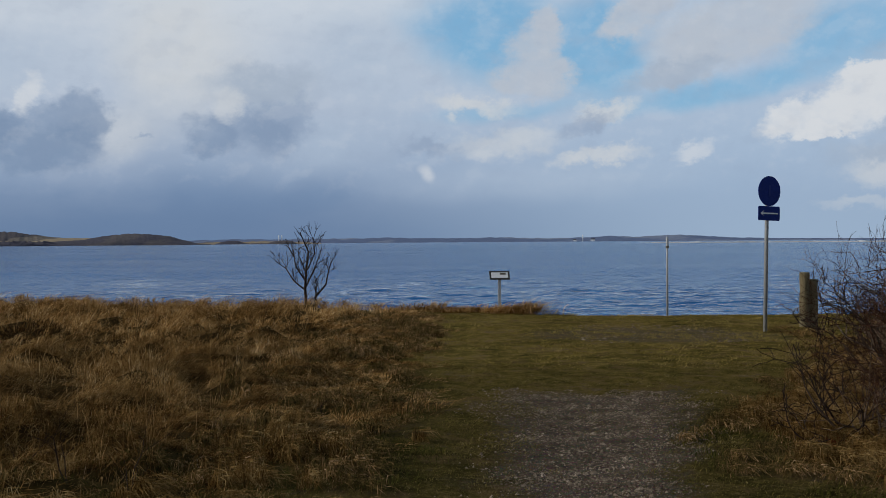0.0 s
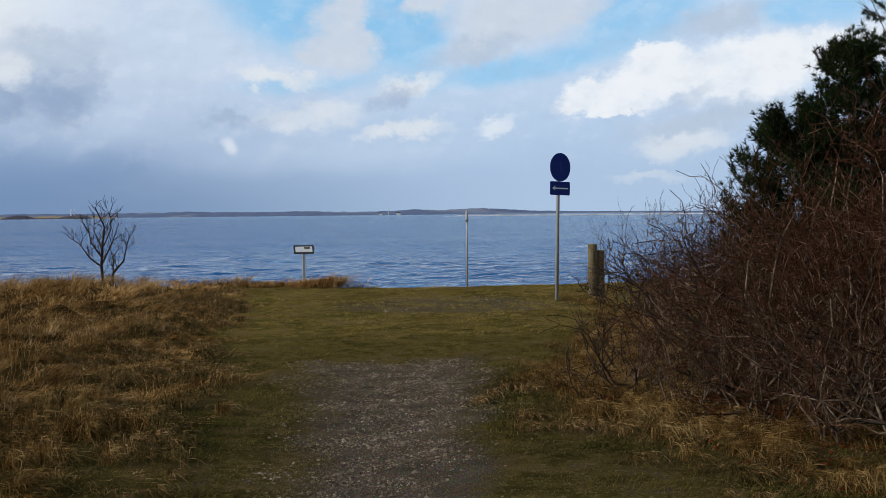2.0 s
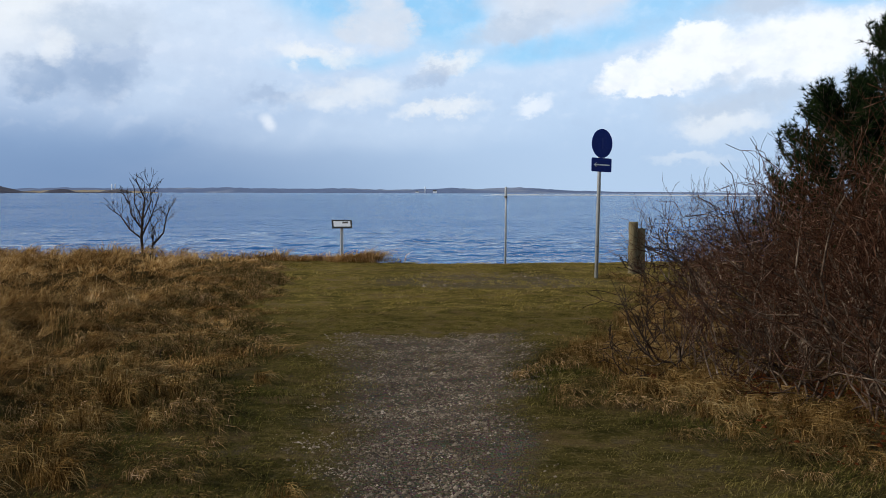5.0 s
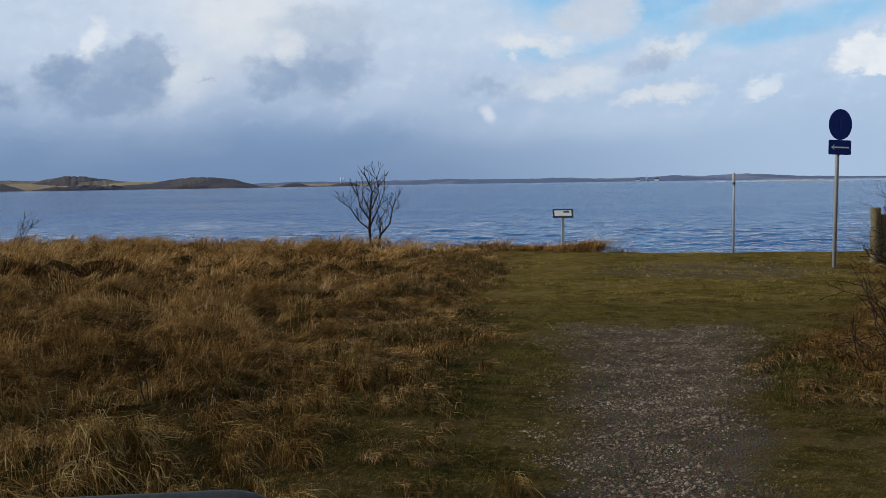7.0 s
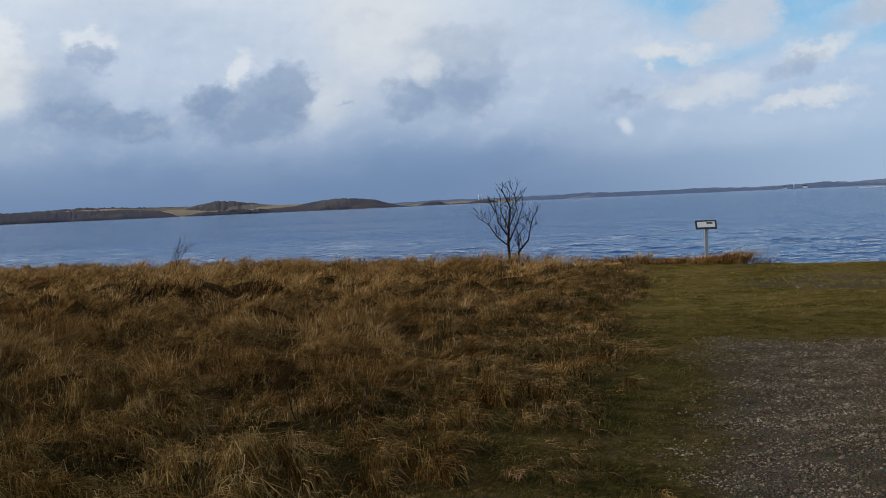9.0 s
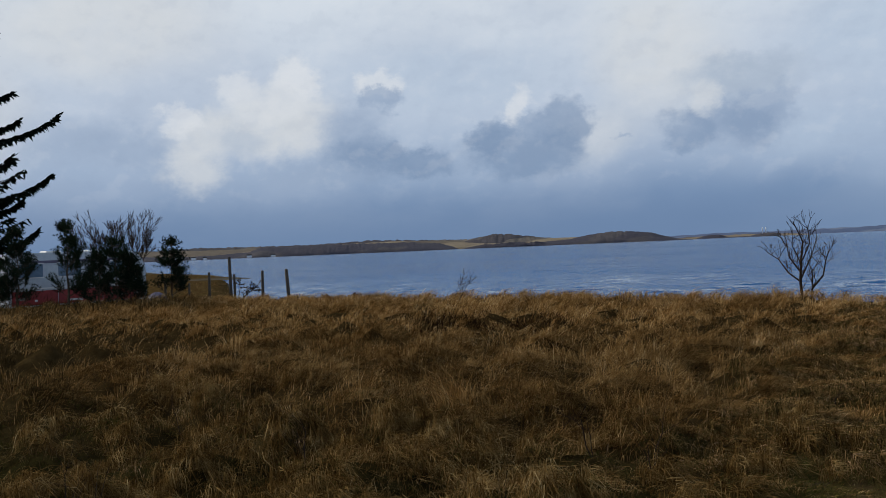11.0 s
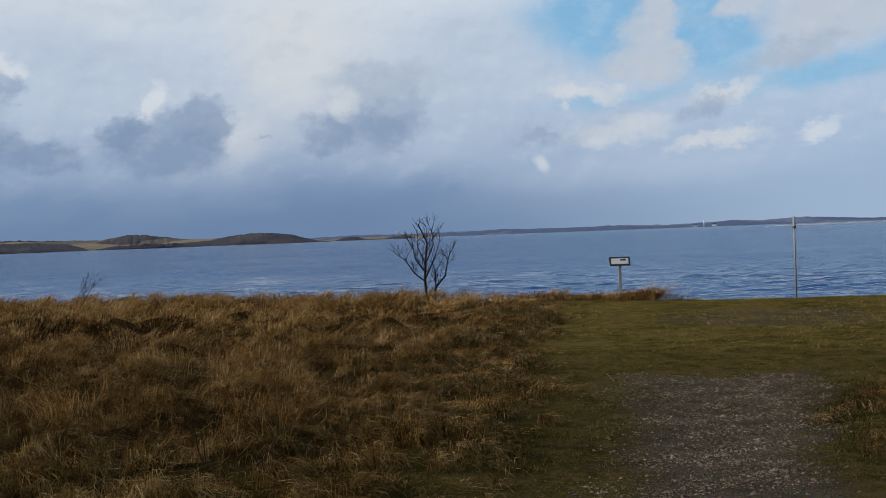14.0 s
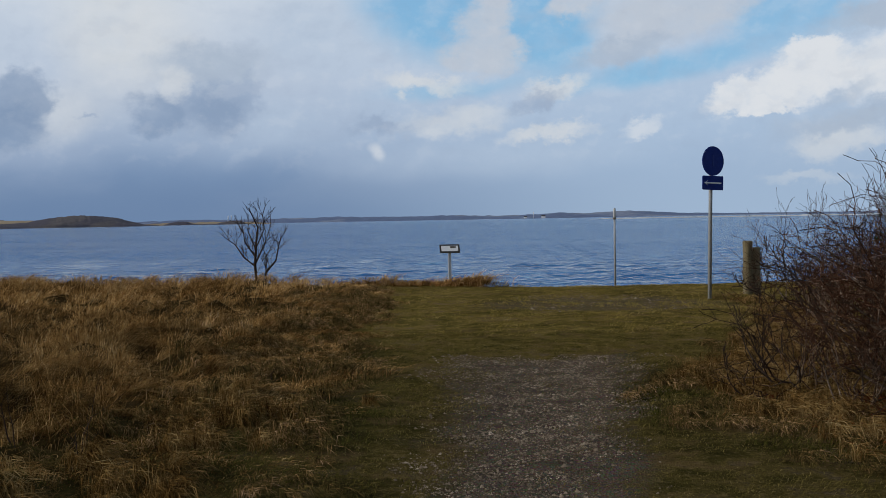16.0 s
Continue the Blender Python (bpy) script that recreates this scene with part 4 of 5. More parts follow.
bank_tree()
bare_plant("bare_sapling", pose(-13.6, 26.6, 0.05), "small leafless sapling standing in long grass", "shrub", 21,
           [((0, 0, -0.1), (0.1, 0, 1), 0.68, 0.015), ((0.1, 0, -0.1), (0.4, 0, 1), 0.6, 0.013), ((-0.1, 0, -0.1), (-0.3, 0, 1), 0.6, 0.013)], DARKWOOD, depth=2, kids=(2, 3), least=0.005)
bare_plant("bare_tree", pose(-32.7, 32.3, -0.35), "leafless fan-shaped tree behind the caravan", "tree", 5,
           [((0, 0, 0), (0, 0, 1), 2.2, 0.07), ((0, 0, 0.1), (0.2, 0.2, 1), 2.25, 0.055), ((0, 0, 0.1), (-0.25, -0.25, 1), 2.1, 0.05), ((0, 0, 0.1), (0.42, 0.45, 1), 1.95, 0.045), ((0, 0, 0.1), (-0.45, -0.5, 1), 1.9, 0.04), ((0, 0, 0.1), (0.1, -0.2, 1), 2.1, 0.04)],
           DARKWOOD, depth=3, spread=0.36, up=0.30, kids=(4, 6), shrink=0.52, least=0.007, low=1)
bare_plant("bare_sapling", pose(-28.9, 35.8, float(land(-28.9, 35.8))), "small crooked sapling beside the fence", "shrub", 22,
           [((0, 0, -0.1), (0.15, 0.1, 1), 1.0, 0.035), ((0.1, 0, 0.7), (0.6, 0.5, 0.7), 0.6, 0.025)], DARKWOOD, depth=3, kids=(3, 5), spread=0.9, up=0.0, shrink=0.5, least=0.014)
bare_plant("bare_sapling", pose(7.42, 20.5, 0), "thin upright leafless sapling beside the posts", "shrub", 23,
           [((0, 0, -0.1), (0.02, 0, 1), 0.75, 0.014), ((0.05, 0, -0.1), (0.5, 0, 0.7), 0.5, 0.011), ((-0.35, 0, -0.1), (-0.5, 0, 0.8), 0.35, 0.009)], DARKWOOD, ("stem", "branchwork", "twigwork"), depth=3, kids=(1, 3), spread=0.5, up=0.2, shrink=0.5, least=0.005)
for x, y, s, seed in [(-2.15, 6.9, 0.55, 3), (-2.7, 7.2, 0.6, 13), (-4.7, 6.3, 0.6, 4), (-3.55, 8.3, 0.45, 6), (-6.9, 7.4, 0.5, 9), (-1.3, 9.9, 0.35, 10), (-9.0, 9.2, 0.55, 12), (-4.15, 3.6, 0.75, 17), (-2.45, 5.0, 0.5, 18), (-5.4, 4.6, 0.6, 19)]:
    bare_plant("weed_stalk", pose(x, y, float(land(x, y)), rz=seed * 50), "thin dark leafless weed stalk in the grass", "weed", seed,
               [((0, 0, -0.05), (0.1, 0.05, 1), s * 0.7, 0.006), ((0.03, 0, -0.05), (-0.3, 0.1, 1), s * 0.5, 0.005)], DARKWOOD, ("stalk", "branchwork", "twigwork"), depth=2, kids=(2, 3))
for x, y, s, seed in [(1.75, 26.0, 0.6, 31), (2.1, 25.7, 0.5, 32), (2.45, 25.4, 0.42, 33), (2.75, 25.25, 0.36, 34), (1.45, 26.3, 0.5, 35), (3.2, 25.1, 0.28, 36)]:
    bare_plant("weed_stalk", pose(x, y, float(land(x, y)), rz=seed * 50), "dark seed-headed weed at the bank's edge", "weed", seed,
               [((0, 0, -0.05), (0.1, 0.05, 1), s * 0.6, 0.008), ((0.05, 0, -0.05), (0.4, 0.1, 1), s * 0.5, 0.007), ((-0.05, 0, -0.05), (-0.4, 0, 1), s * 0.5, 0.007)], DARKWOOD, ("stalk", "branchwork", "twigwork"), depth=2, kids=(2, 3), shrink=0.5)


# ---- the thicket ----
def thicket_shrub(seed, height, spread_w):
    rng = np.random.default_rng(seed)
    t = thing("thicket_shrub", Matrix.Identity(4), "tangled leafless red-brown shrub with grey stems", "shrub", "shrubs of the thicket")
    fine = [[] for _ in range(3)]
    for _ in range(10):
        a, tilt = rng.uniform(0, 6.283), rng.uniform(0.05, 0.75)
        p = (0.35 * math.cos(a) * rng.random(), 0.35 * math.sin(a) * rng.random(), -0.1)
        out = [[] for _ in range(4)]
        grow(rng, p, (math.cos(a) * tilt * spread_w, math.sin(a) * tilt * spread_w, 1.0), height * 0.56 * rng.uniform(0.7, 1.15), 0.027 * height / 2, 3, out, spread=0.8, up=0.20, kids=(2, 3), shrink=0.66, crook=0.33)
        part("stem", sticks("stem", out[3], BARE, 5), None, t, "grey bark stem")
        for k in range(3):
            fine[k] += out[k]
    tagged(part("branchwork", sticks("branchwork", fine[2], BARE, 4), None, t), kind="stuff")
    tagged(part("brushwood", sticks("brushwood", fine[1], TWIG, 3, 0.0036), None, t), kind="stuff")
    tagged(part("twigwork", sticks("twigwork", fine[0], TWIG, 3, 0.0025), None, t, "thin red-brown twigs"), kind="stuff")
    return t


KINDS = [thicket_shrub(41, 2.0, 1.0), thicket_shrub(42, 2.0, 1.3), thicket_shrub(43, 2.0, 0.9)]
OUTER = [(4.4, 8.6, 0.7), (4.95, 7.4, 1.0), (5.6, 6.5, 1.15), (5.3, 9.6, 0.95), (6.0, 8.4, 1.25), (6.9, 7.4, 1.45), (5.6, 11.2, 0.92), (6.6, 10.3, 1.28), (7.7, 9.2, 1.55), (5.9, 13.0, 0.86), (7.0, 12.3, 1.15), (8.1, 11.2, 1.5), (6.4, 14.8, 0.82), (7.4, 14.2, 1.05), (8.5, 13.2, 1.3), (7.0, 16.6, 0.82), (8.0, 16.0, 1.0), (7.8, 18.4, 0.75), (8.8, 18.2, 0.85)]
INNER = [(9.6, 20.2, 0.75), (3.7, 9.2, 0.42), (6.6, 6.0, 1.35), (8.0, 7.4, 1.7), (5.3, 5.6, 0.95), (8.3, 19.6, 0.55), (4.7, 6.3, 0.6), (6.2, 9.6, 1.1), (7.2, 8.6, 1.45), (5.9, 5.4, 1.1), (9.0, 9.8, 1.8), (5.0, 10.5, 0.7), (3.75, 8.3, 0.42), (4.1, 7.5, 0.5), (4.35, 6.8, 0.52), (4.7, 9.4, 0.6), (5.3, 8.2, 0.95), (6.4, 8.9, 1.3), (6.6, 11.4, 1.1), (5.6, 7.4, 1.1)]
rng = np.random.default_rng(7)
for n, (x, y, s) in enumerate(OUTER + INNER):
    m = pose(x, y, float(land(x, y)), 0, 0, rng.uniform(0, 360))
    if n < 3:
        ob = KINDS[n]
        ob.matrix_world = m @ Matrix.Diagonal((s, s, s, 1))
    else:
        ob = copy_thing(KINDS[n % 3], m)
        ob.scale = (s, s, s * rng.uniform(0.92, 1.1))


# ---- conifers ----
def needles(rng, centres, dirs, count, length, width, spread):
    """Spiky tufts: count thin needles on each centre."""
    c = np.repeat(centres, count, 0)
    d = np.repeat(dirs, count, 0) + rng.normal(0, spread, (len(c), 3))
    d /= np.linalg.norm(d, axis=1, keepdims=True)
    s = np.cross(d, rng.normal(0, 1, (len(c), 3)))
    s /= np.linalg.norm(s, axis=1, keepdims=True) + 1e-9
    ln = length * rng.uniform(0.6, 1.2, (len(c), 1))
    v = np.stack([c - s * width, c + s * width, c + d * ln], 1).reshape(-1, 3)
    k = np.arange(len(c)) * 3
    return v, [np.stack([k, k + 1, k + 2], 1)]


def pine(name, m, label, seed, height, radius, whorls, tuft, group="", bare=0.15, per=26, inner=1, boughs=(4, 7), needle=None, shoots=(3, 6)):
    rng = np.random.default_rng(seed)
    t = thing(name, m, label, "pine tree", group)
    trunk, limb, cs, ds = [], [], [], []
    p = np.array([0, 0, -0.2])
    for k in range(8):
        q = np.array([0.04 * height * 0.2 * rng.normal(), 0.04 * height * 0.2 * rng.normal(), height * (k + 1) / 8])
        trunk.append((*p, *q, height * 0.018 * (1 - k / 9), height * 0.018 * (1 - (k + 1) / 9)))
        p = q
    for w in range(whorls):
        f = bare + (1 - bare) * (w + rng.uniform(0, 0.8)) / whorls
        z = height * min(f, 0.98)
        reach = radius * (1 - f) ** 0.8 * rng.uniform(0.85, 1.1) + 0.08 * radius
        for b in range(rng.integers(*boughs)):
            a = rng.uniform(0, 6.283)
            d = np.array([math.cos(a), math.sin(a), rng.uniform(0.1, 0.6)])
            L = reach * rng.uniform(0.7, 1.0)
            p = np.array([0, 0, z - 0.2 * L])
            steps = 5
            for s in range(steps):
                d = d + np.array([0, 0, 0.10]) + rng.normal(0, 0.08, 3)
                d /= np.linalg.norm(d)
                q = p + d * L / steps
                limb.append((*p, *q, 0.012 * L * (1 - s / 6) + 0.004, 0.012 * L * (1 - (s + 1) / 6) + 0.003))
                if s >= inner:
                    for _ in range(rng.integers(*shoots)):
                        e = d * 0.55 + rng.normal(0, 0.42, 3) + np.array([0, 0, 0.55])
                        e /= np.linalg.norm(e)
                        c = p + (q - p) * rng.random()
                        r = c + e * tuft * rng.uniform(1.2, 2.3)
                        limb.append((*c, *r, 0.006, 0.004))
                        for u in (0.4, 0.7, 1.0):
                            cs.append(c + (r - c) * u)
                            ds.append(e)
                p = q
    part("trunk", sticks("trunk", trunk, BARK, 8), None, t)
    tagged(part("limbwork", sticks("limbwork", limb, BARK, 3), None, t), kind="stuff")
    v, f = needles(rng, np.array(cs), np.array(ds), per, tuft * 0.60, tuft * 0.036, 0.85)
    part("crown", mesh_of("crown", v, f, needle or NEEDLE), None, t, "clumps of dark green needles")
    return t


pine("pine_tree", pose(10.88, 13.72, 0), "dense dark green pine behind the bare thicket", 51, 5.7, 4.3, 22, 0.20, bare=0.06, per=20, boughs=(8, 11), shoots=(3, 6))
pine("pine_tree", pose(7.75, 13.6, 0), "lower dark green pine at the thicket's back", 52, 3.05, 2.1, 13, 0.18, bare=0.10, per=18, boughs=(6, 9), shoots=(3, 6))
pine("pine_tree", pose(8.95, 14.1, 0), "middling dark green pine against the taller one", 53, 4.1, 2.2, 14, 0.18, bare=0.10, per=18, boughs=(6, 9), shoots=(3, 6))
pine("pine_tree", pose(12.6, 15.2, 0), "tall dark green pine at the far end of the thicket", 54, 6.3, 3.0, 15, 0.20, bare=0.10, per=16, boughs=(6, 9), shoots=(3, 5))
for a, d, top, rad, seed in [(-50.4, 37.5, 1.55, 1.0, 61), (-47.9, 37, 1.74, 0.95, 62), (-46.4, 36.5, 0.3, 0.75, 63), (-45.5, 37.8, 0.94, 0.95, 65), (-42.6, 41, 0.85, 0.75, 64), (-51.5, 38, 0.2, 0.7, 66), (-44.8, 38, -0.1, 0.7, 67)]:
    x, y = d * math.sin(radians(a)), d * math.cos(radians(a))
    z = float(land(x, y))
    pine("young_pine", pose(x, y, z, rz=seed * 40), "young dark green pine in front of the caravan", seed, 1.7 + d * math.tan(radians(top)) - z, rad * 1.1, 7, 0.19, "young pines by the caravan", 0.20, 15, 2, needle=YOUNG)


def spruce(m, label, seed, height, radius, count, long_boughs=(), broad=0.065):
    rng = np.random.default_rng(seed)
    t = thing("spruce_tree", m, label, "spruce tree", "tall spruces")
    trunk = [(0, 0, height * k / 10 - 0.3 * (k == 0), 0, 0, height * (k + 1) / 10, 0.018 * height * (1 - k / 10.5), 0.018 * height * (1 - (k + 1) / 10.5)) for k in range(10)]
    limb, sv = [], []

    def bough(p, d, L, steps, bend, sprays, fine=1.0):
        for s in range(steps):
            d = d + np.array([0, 0, -0.10 + bend * s]) * 0.6 + rng.normal(0, 0.05, 3)
            d /= np.linalg.norm(d)
            q = p + d * L / steps
            limb.append((*p, *q, 0.009 * L * (1 - s / (steps + 1)) + 0.006, 0.009 * L * (1 - (s + 1) / (steps + 1)) + 0.004))
            if s >= 1:
                side = np.cross(d, (0, 0, 1.0))
                for _ in range(sprays):
                    u = rng.random()
                    e = side * rng.choice((-1, 1)) * rng.uniform(0.3, 1.0) + d * rng.uniform(0.3, 1.0) + np.array([0, 0, rng.uniform(-1.3, 0.15)])
                    e /= np.linalg.norm(e)
                    ln = rng.uniform(0.25, 0.75) * (0.5 + 0.15 * min(L, 4.5)) * (1 - 0.35 * s / steps) * fine
                    c = p + (q - p) * u
                    w = np.cross(e, rng.normal(0, 1, 3))
                    w *= broad / (np.linalg.norm(w) + 1e-9)
                    sv.append((c - w * 0.5, c + e * ln * 0.5 - w, c + e * ln, c + e * ln * 0.5 + w))
            p = q

    for b in range(count):
        f = (b + rng.random()) / count
        a = rng.uniform(0, 6.283)
        L = (radius * (1 - f) ** 0.75 + 0.25) * rng.uniform(0.30, 1.0) * (1.25 if rng.random() < 0.15 else 1.0)
        bough(np.array([0, 0, height * (0.05 + 0.94 * f)]), np.array([math.cos(a), math.sin(a), -0.12 + 0.35 * f]), L, 6, 0.10, 13)
    more = [(rng.uniform(2, 19), rng.uniform(2.6, 4.4), rng.uniform(25, 85)) for _ in range(9)] if long_boughs else []
    for z, L, a in list(long_boughs) + more:  # upswept boughs that reach out of the crown
        bough(np.array([0, 0, z - 0.16 * L]), np.array([math.cos(radians(a)), math.sin(radians(a)), 0.05]), L * 1.04, 12, 0.035, 44, 0.9)
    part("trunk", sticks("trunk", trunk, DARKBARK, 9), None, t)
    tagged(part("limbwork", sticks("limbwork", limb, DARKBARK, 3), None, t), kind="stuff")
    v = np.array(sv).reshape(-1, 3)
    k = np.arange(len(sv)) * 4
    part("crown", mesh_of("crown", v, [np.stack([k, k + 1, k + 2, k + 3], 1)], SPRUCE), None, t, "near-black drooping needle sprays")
    return t


def at_bearing(a, d):
    return d * math.sin(radians(a)), d * math.cos(radians(a))


REACH = [(10.2, 7.0, 54), (7.1, 6.6, 50), (4.5, 5.6, 58), (11.0, 4.9, 60), (12.4, 4.5, 48), (8.6, 4.6, 40), (5.8, 5.0, 66), (16.0, 3.8, 55), (14.2, 3.8, 62), (2.8, 4.4, 50), (9.2, 4.0, 70), (3.6, 4.6, 40)]
# seed 81 is an added spruce out of view that shades the second caravan
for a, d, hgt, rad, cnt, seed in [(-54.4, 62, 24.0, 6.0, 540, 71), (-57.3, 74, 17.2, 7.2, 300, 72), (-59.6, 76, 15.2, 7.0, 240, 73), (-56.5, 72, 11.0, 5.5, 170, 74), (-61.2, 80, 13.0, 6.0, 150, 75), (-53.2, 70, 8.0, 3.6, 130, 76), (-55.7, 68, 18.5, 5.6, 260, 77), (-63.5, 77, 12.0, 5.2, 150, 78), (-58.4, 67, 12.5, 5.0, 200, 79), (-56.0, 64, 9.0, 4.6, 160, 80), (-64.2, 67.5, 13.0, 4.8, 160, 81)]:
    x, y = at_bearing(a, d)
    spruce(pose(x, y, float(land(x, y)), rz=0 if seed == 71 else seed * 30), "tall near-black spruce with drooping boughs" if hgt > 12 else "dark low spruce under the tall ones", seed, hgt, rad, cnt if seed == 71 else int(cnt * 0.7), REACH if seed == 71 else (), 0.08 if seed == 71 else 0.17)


bare_plant("bare_tree", pose(7.0, 8.9, 0), "thin leafless tree rising out of the thicket", "tree", 15,
           [((0, 0, 0), (0.05, 0, 1), 2.3, 0.035), ((0.1, 0, 0), (0.25, 0.1, 1), 2.0, 0.03)], DARKWOOD, depth=3, spread=0.45, up=0.3, kids=(2, 4), shrink=0.55, low=1)
# low crooked branches that arch out of the thicket, and pale twigs that rise from its edge
for x, y, turn, size, seed in [(3.35, 9.1, 0, 1.0, 81), (2.95, 8.9, 0, 0.5, 88), (3.6, 9.9, 10, 0.95, 86), (4.05, 10.8, 15, 0.7, 87), (4.15, 8.5, -20, 0.75, 82), (4.4, 10.4, 25, 0.8, 83), (5.2, 13.4, 10, 0.75, 84), (6.2, 17.4, 5, 0.7, 85)]:
    bare_plant("arching_shrub", pose(x, y, float(land(x, y)), rz=turn), "low crooked shrub arching out over the turf", "shrub", seed,
               [((0.1, 0, 0), (-0.7, 0.1, 0.8), 0.62 * size, 0.014 * size), ((0.2, 0.1, 0), (-0.8, 0.3, 0.55), 0.6 * size, 0.012 * size), ((0.2, -0.1, 0), (-0.45, -0.3, 0.8), 0.6 * size, 0.012 * size)],
               DARKWOOD, ("stem", "branchwork", "twigwork"), depth=2, spread=0.6, up=0.10, kids=(2, 3), shrink=0.62, crook=0.24, least=0.0036)
for x, y, h, seed in [(5.05, 11.6, 0.92, 91), (5.5, 11.9, 1.0, 92), (5.6, 11.0, 1.0, 93), (5.3, 10.2, 0.85, 94), (6.1, 11.8, 1.05, 95)]:
    bare_plant("bare_bush", pose(x, y, float(land(x, y)), rz=seed * 37), "grey-brown crooked leafless bush at the thicket's edge", "shrub", seed,
               [((0, 0, -0.1), (0.12, 0, 1), h, 0.020), ((0.1, 0.1, -0.1), (0.35, 0.2, 1), h * 0.9, 0.017), ((-0.1, 0, -0.1), (-0.35, -0.1, 1), h * 0.9, 0.017), ((0, -0.1, -0.1), (-0.1, -0.4, 1), h * 0.8, 0.016)],
               DARKWOOD, ("stem", "branchwork", "twigwork"), depth=3, spread=0.62, up=0.22, kids=(1, 3), shrink=0.52, crook=0.34, low=1, least=0.0055)


# ---- dark rocks at the water's edge beyond the fence ----
def shore_rock(a, d, w, seed):
    x, y = at_bearing(a, d)
    t = thing("shore_rock", pose(x, y, SEA + 0.02, rz=seed * 70), "dark wet flat rock at the water's edge", "rock", "rocks at the water's edge")
    bm = bmesh.new()
    bmesh.ops.create_icosphere(bm, subdivisions=3, radius=0.5)
    for v in bm.verts:
        v.co = Vector((v.co.x * w, v.co.y * w * 0.6, v.co.z * 0.55)) * (1 + 0.35 * noise.noise(v.co * 2.5 + Vector((seed, 0, 0))))
    part("rock", bm, OLDPOST, t)


for a, d, w, seed in [(-36.9, 46, 1.5, 1), (-36.4, 47.5, 1.2, 2), (-37.1, 48.5, 1.9, 3), (-36.1, 45.5, 0.9, 4), (-37.4, 50, 1.3, 5), (-35.9, 47, 0.7, 6)]:
    shore_rock(a, d, w, seed)


# ---- grass ----
def grass(name, count, region, material, label, height, width, seed, keep, lean=(0.35, 0.05), tuft=0.16, droop=0.9, per=14, flow=1.1, tangle=0.7, kite=False):
    """One mesh of bent blades standing in tufts; keep(x, y) gives the chance and the height factor."""
    rng = np.random.default_rng(seed)
    x0, x1, y0, y1 = region
    tufts = count // per
    tx, ty = rng.uniform(x0, x1, tufts * 3), rng.uniform(y0, y1, tufts * 3)
    chance, tall = keep(tx, ty)
    ok = np.flatnonzero(rng.random(len(tx)) < chance)[:tufts]
    tx, ty, tall = tx[ok], ty[ok], tall[ok]
    th = tall * rng.uniform(0.45, 1.3, len(tx))
    ta = 2.4 * fuzz(tx, ty, 0.7, 6) + rng.normal(0, flow, len(tx))
    n = len(tx) * per
    ox, oy = rng.normal(0, tuft, n), rng.normal(0, tuft, n)
    X = np.repeat(tx, per) + ox
    Y = np.repeat(ty, per) + oy
    H = height * np.repeat(th, per) * rng.uniform(0.5, 1.15, n)
    A = np.arctan2(oy, ox) + rng.normal(0, tangle, n)
    spread = rng.uniform(0.05, 0.75, n)
    bx = np.cos(A) * spread * 0.95 + np.repeat(np.cos(ta), per) * lean[0]
    by = np.sin(A) * spread * 0.95 + np.repeat(np.sin(ta), per) * lean[0] + lean[1]
    Z = land(X, Y) - 0.08 * H
    W = width * rng.uniform(0.6, 1.3, n) * (0.7 + 0.03 * np.hypot(X, Y))
    sx, sy = np.cos(A + 1.57) * W, np.sin(A + 1.57) * W
    o = np.stack([X, Y, Z], 1)
    s = np.stack([sx, sy, 0 * sx], 1)
    fall = rng.uniform(0.3, 1.0, n) * droop
    p1 = o + np.stack([bx * H * 0.35, by * H * 0.35, H * 0.55], 1)
    p2 = o + np.stack([bx * H * (0.8 + 0.5 * fall), by * H * (0.8 + 0.5 * fall), H * (0.95 - 0.35 * fall)], 1)
    if kite:
        v = np.stack([o, p1 + s, p2, p1 - s], 1).reshape(-1, 3)
        k = np.arange(n) * 4
        me = mesh_of(name, v, [np.stack([k, k + 1, k + 3], 1), np.stack([k + 3, k + 1, k + 2], 1)], material)
        return tagged(new(name, me), label, "grass", kind="stuff")
    v = np.stack([o - s, o + s, p1 + s * 0.8, p1 - s * 0.8, p2], 1).reshape(-1, 3)
    k = np.arange(n) * 5
    me = mesh_of(name, v, [np.stack([k, k + 1, k + 2, k + 3], 1), np.stack([k + 3, k + 2, k + 4], 1)], material)
    return tagged(new(name, me), label, "grass", kind="stuff")


ROUGH = blades("rough_verge_grass", [(0.0, (0.016, 0.014, 0.006)), (0.30, (0.055, 0.042, 0.014)), (0.55, (0.132, 0.089, 0.031)), (0.78, (0.303, 0.181, 0.076)), (1.0, (0.607, 0.410, 0.250))], 1.4, light=0.15)
HEATH = blades("dark_heather", [(0.0, (0.012, 0.007, 0.004)), (0.5, (0.034, 0.019, 0.009)), (1.0, (0.095, 0.055, 0.026))], 1.2, light=0.1)
MOSSGREEN = blades("dark_green_grass", [(0.0, (0.014, 0.016, 0.004)), (0.35, (0.040, 0.043, 0.010)), (0.7, (0.083, 0.077, 0.018)), (1.0, (0.200, 0.155, 0.048))], 0.9, light=0.15)


def inland_of(x, y):
    return np.interp(x, COAST_X, COAST_Y) - y


def field_edge(x, y):
    return smooth((0.05 + 0.4 * fuzz(x, y, 1.1, 3) - x - 0.5 * smooth((10 - y) / 3) + 0.45 * smooth((7 - y) / 1.5)) / 1.5)


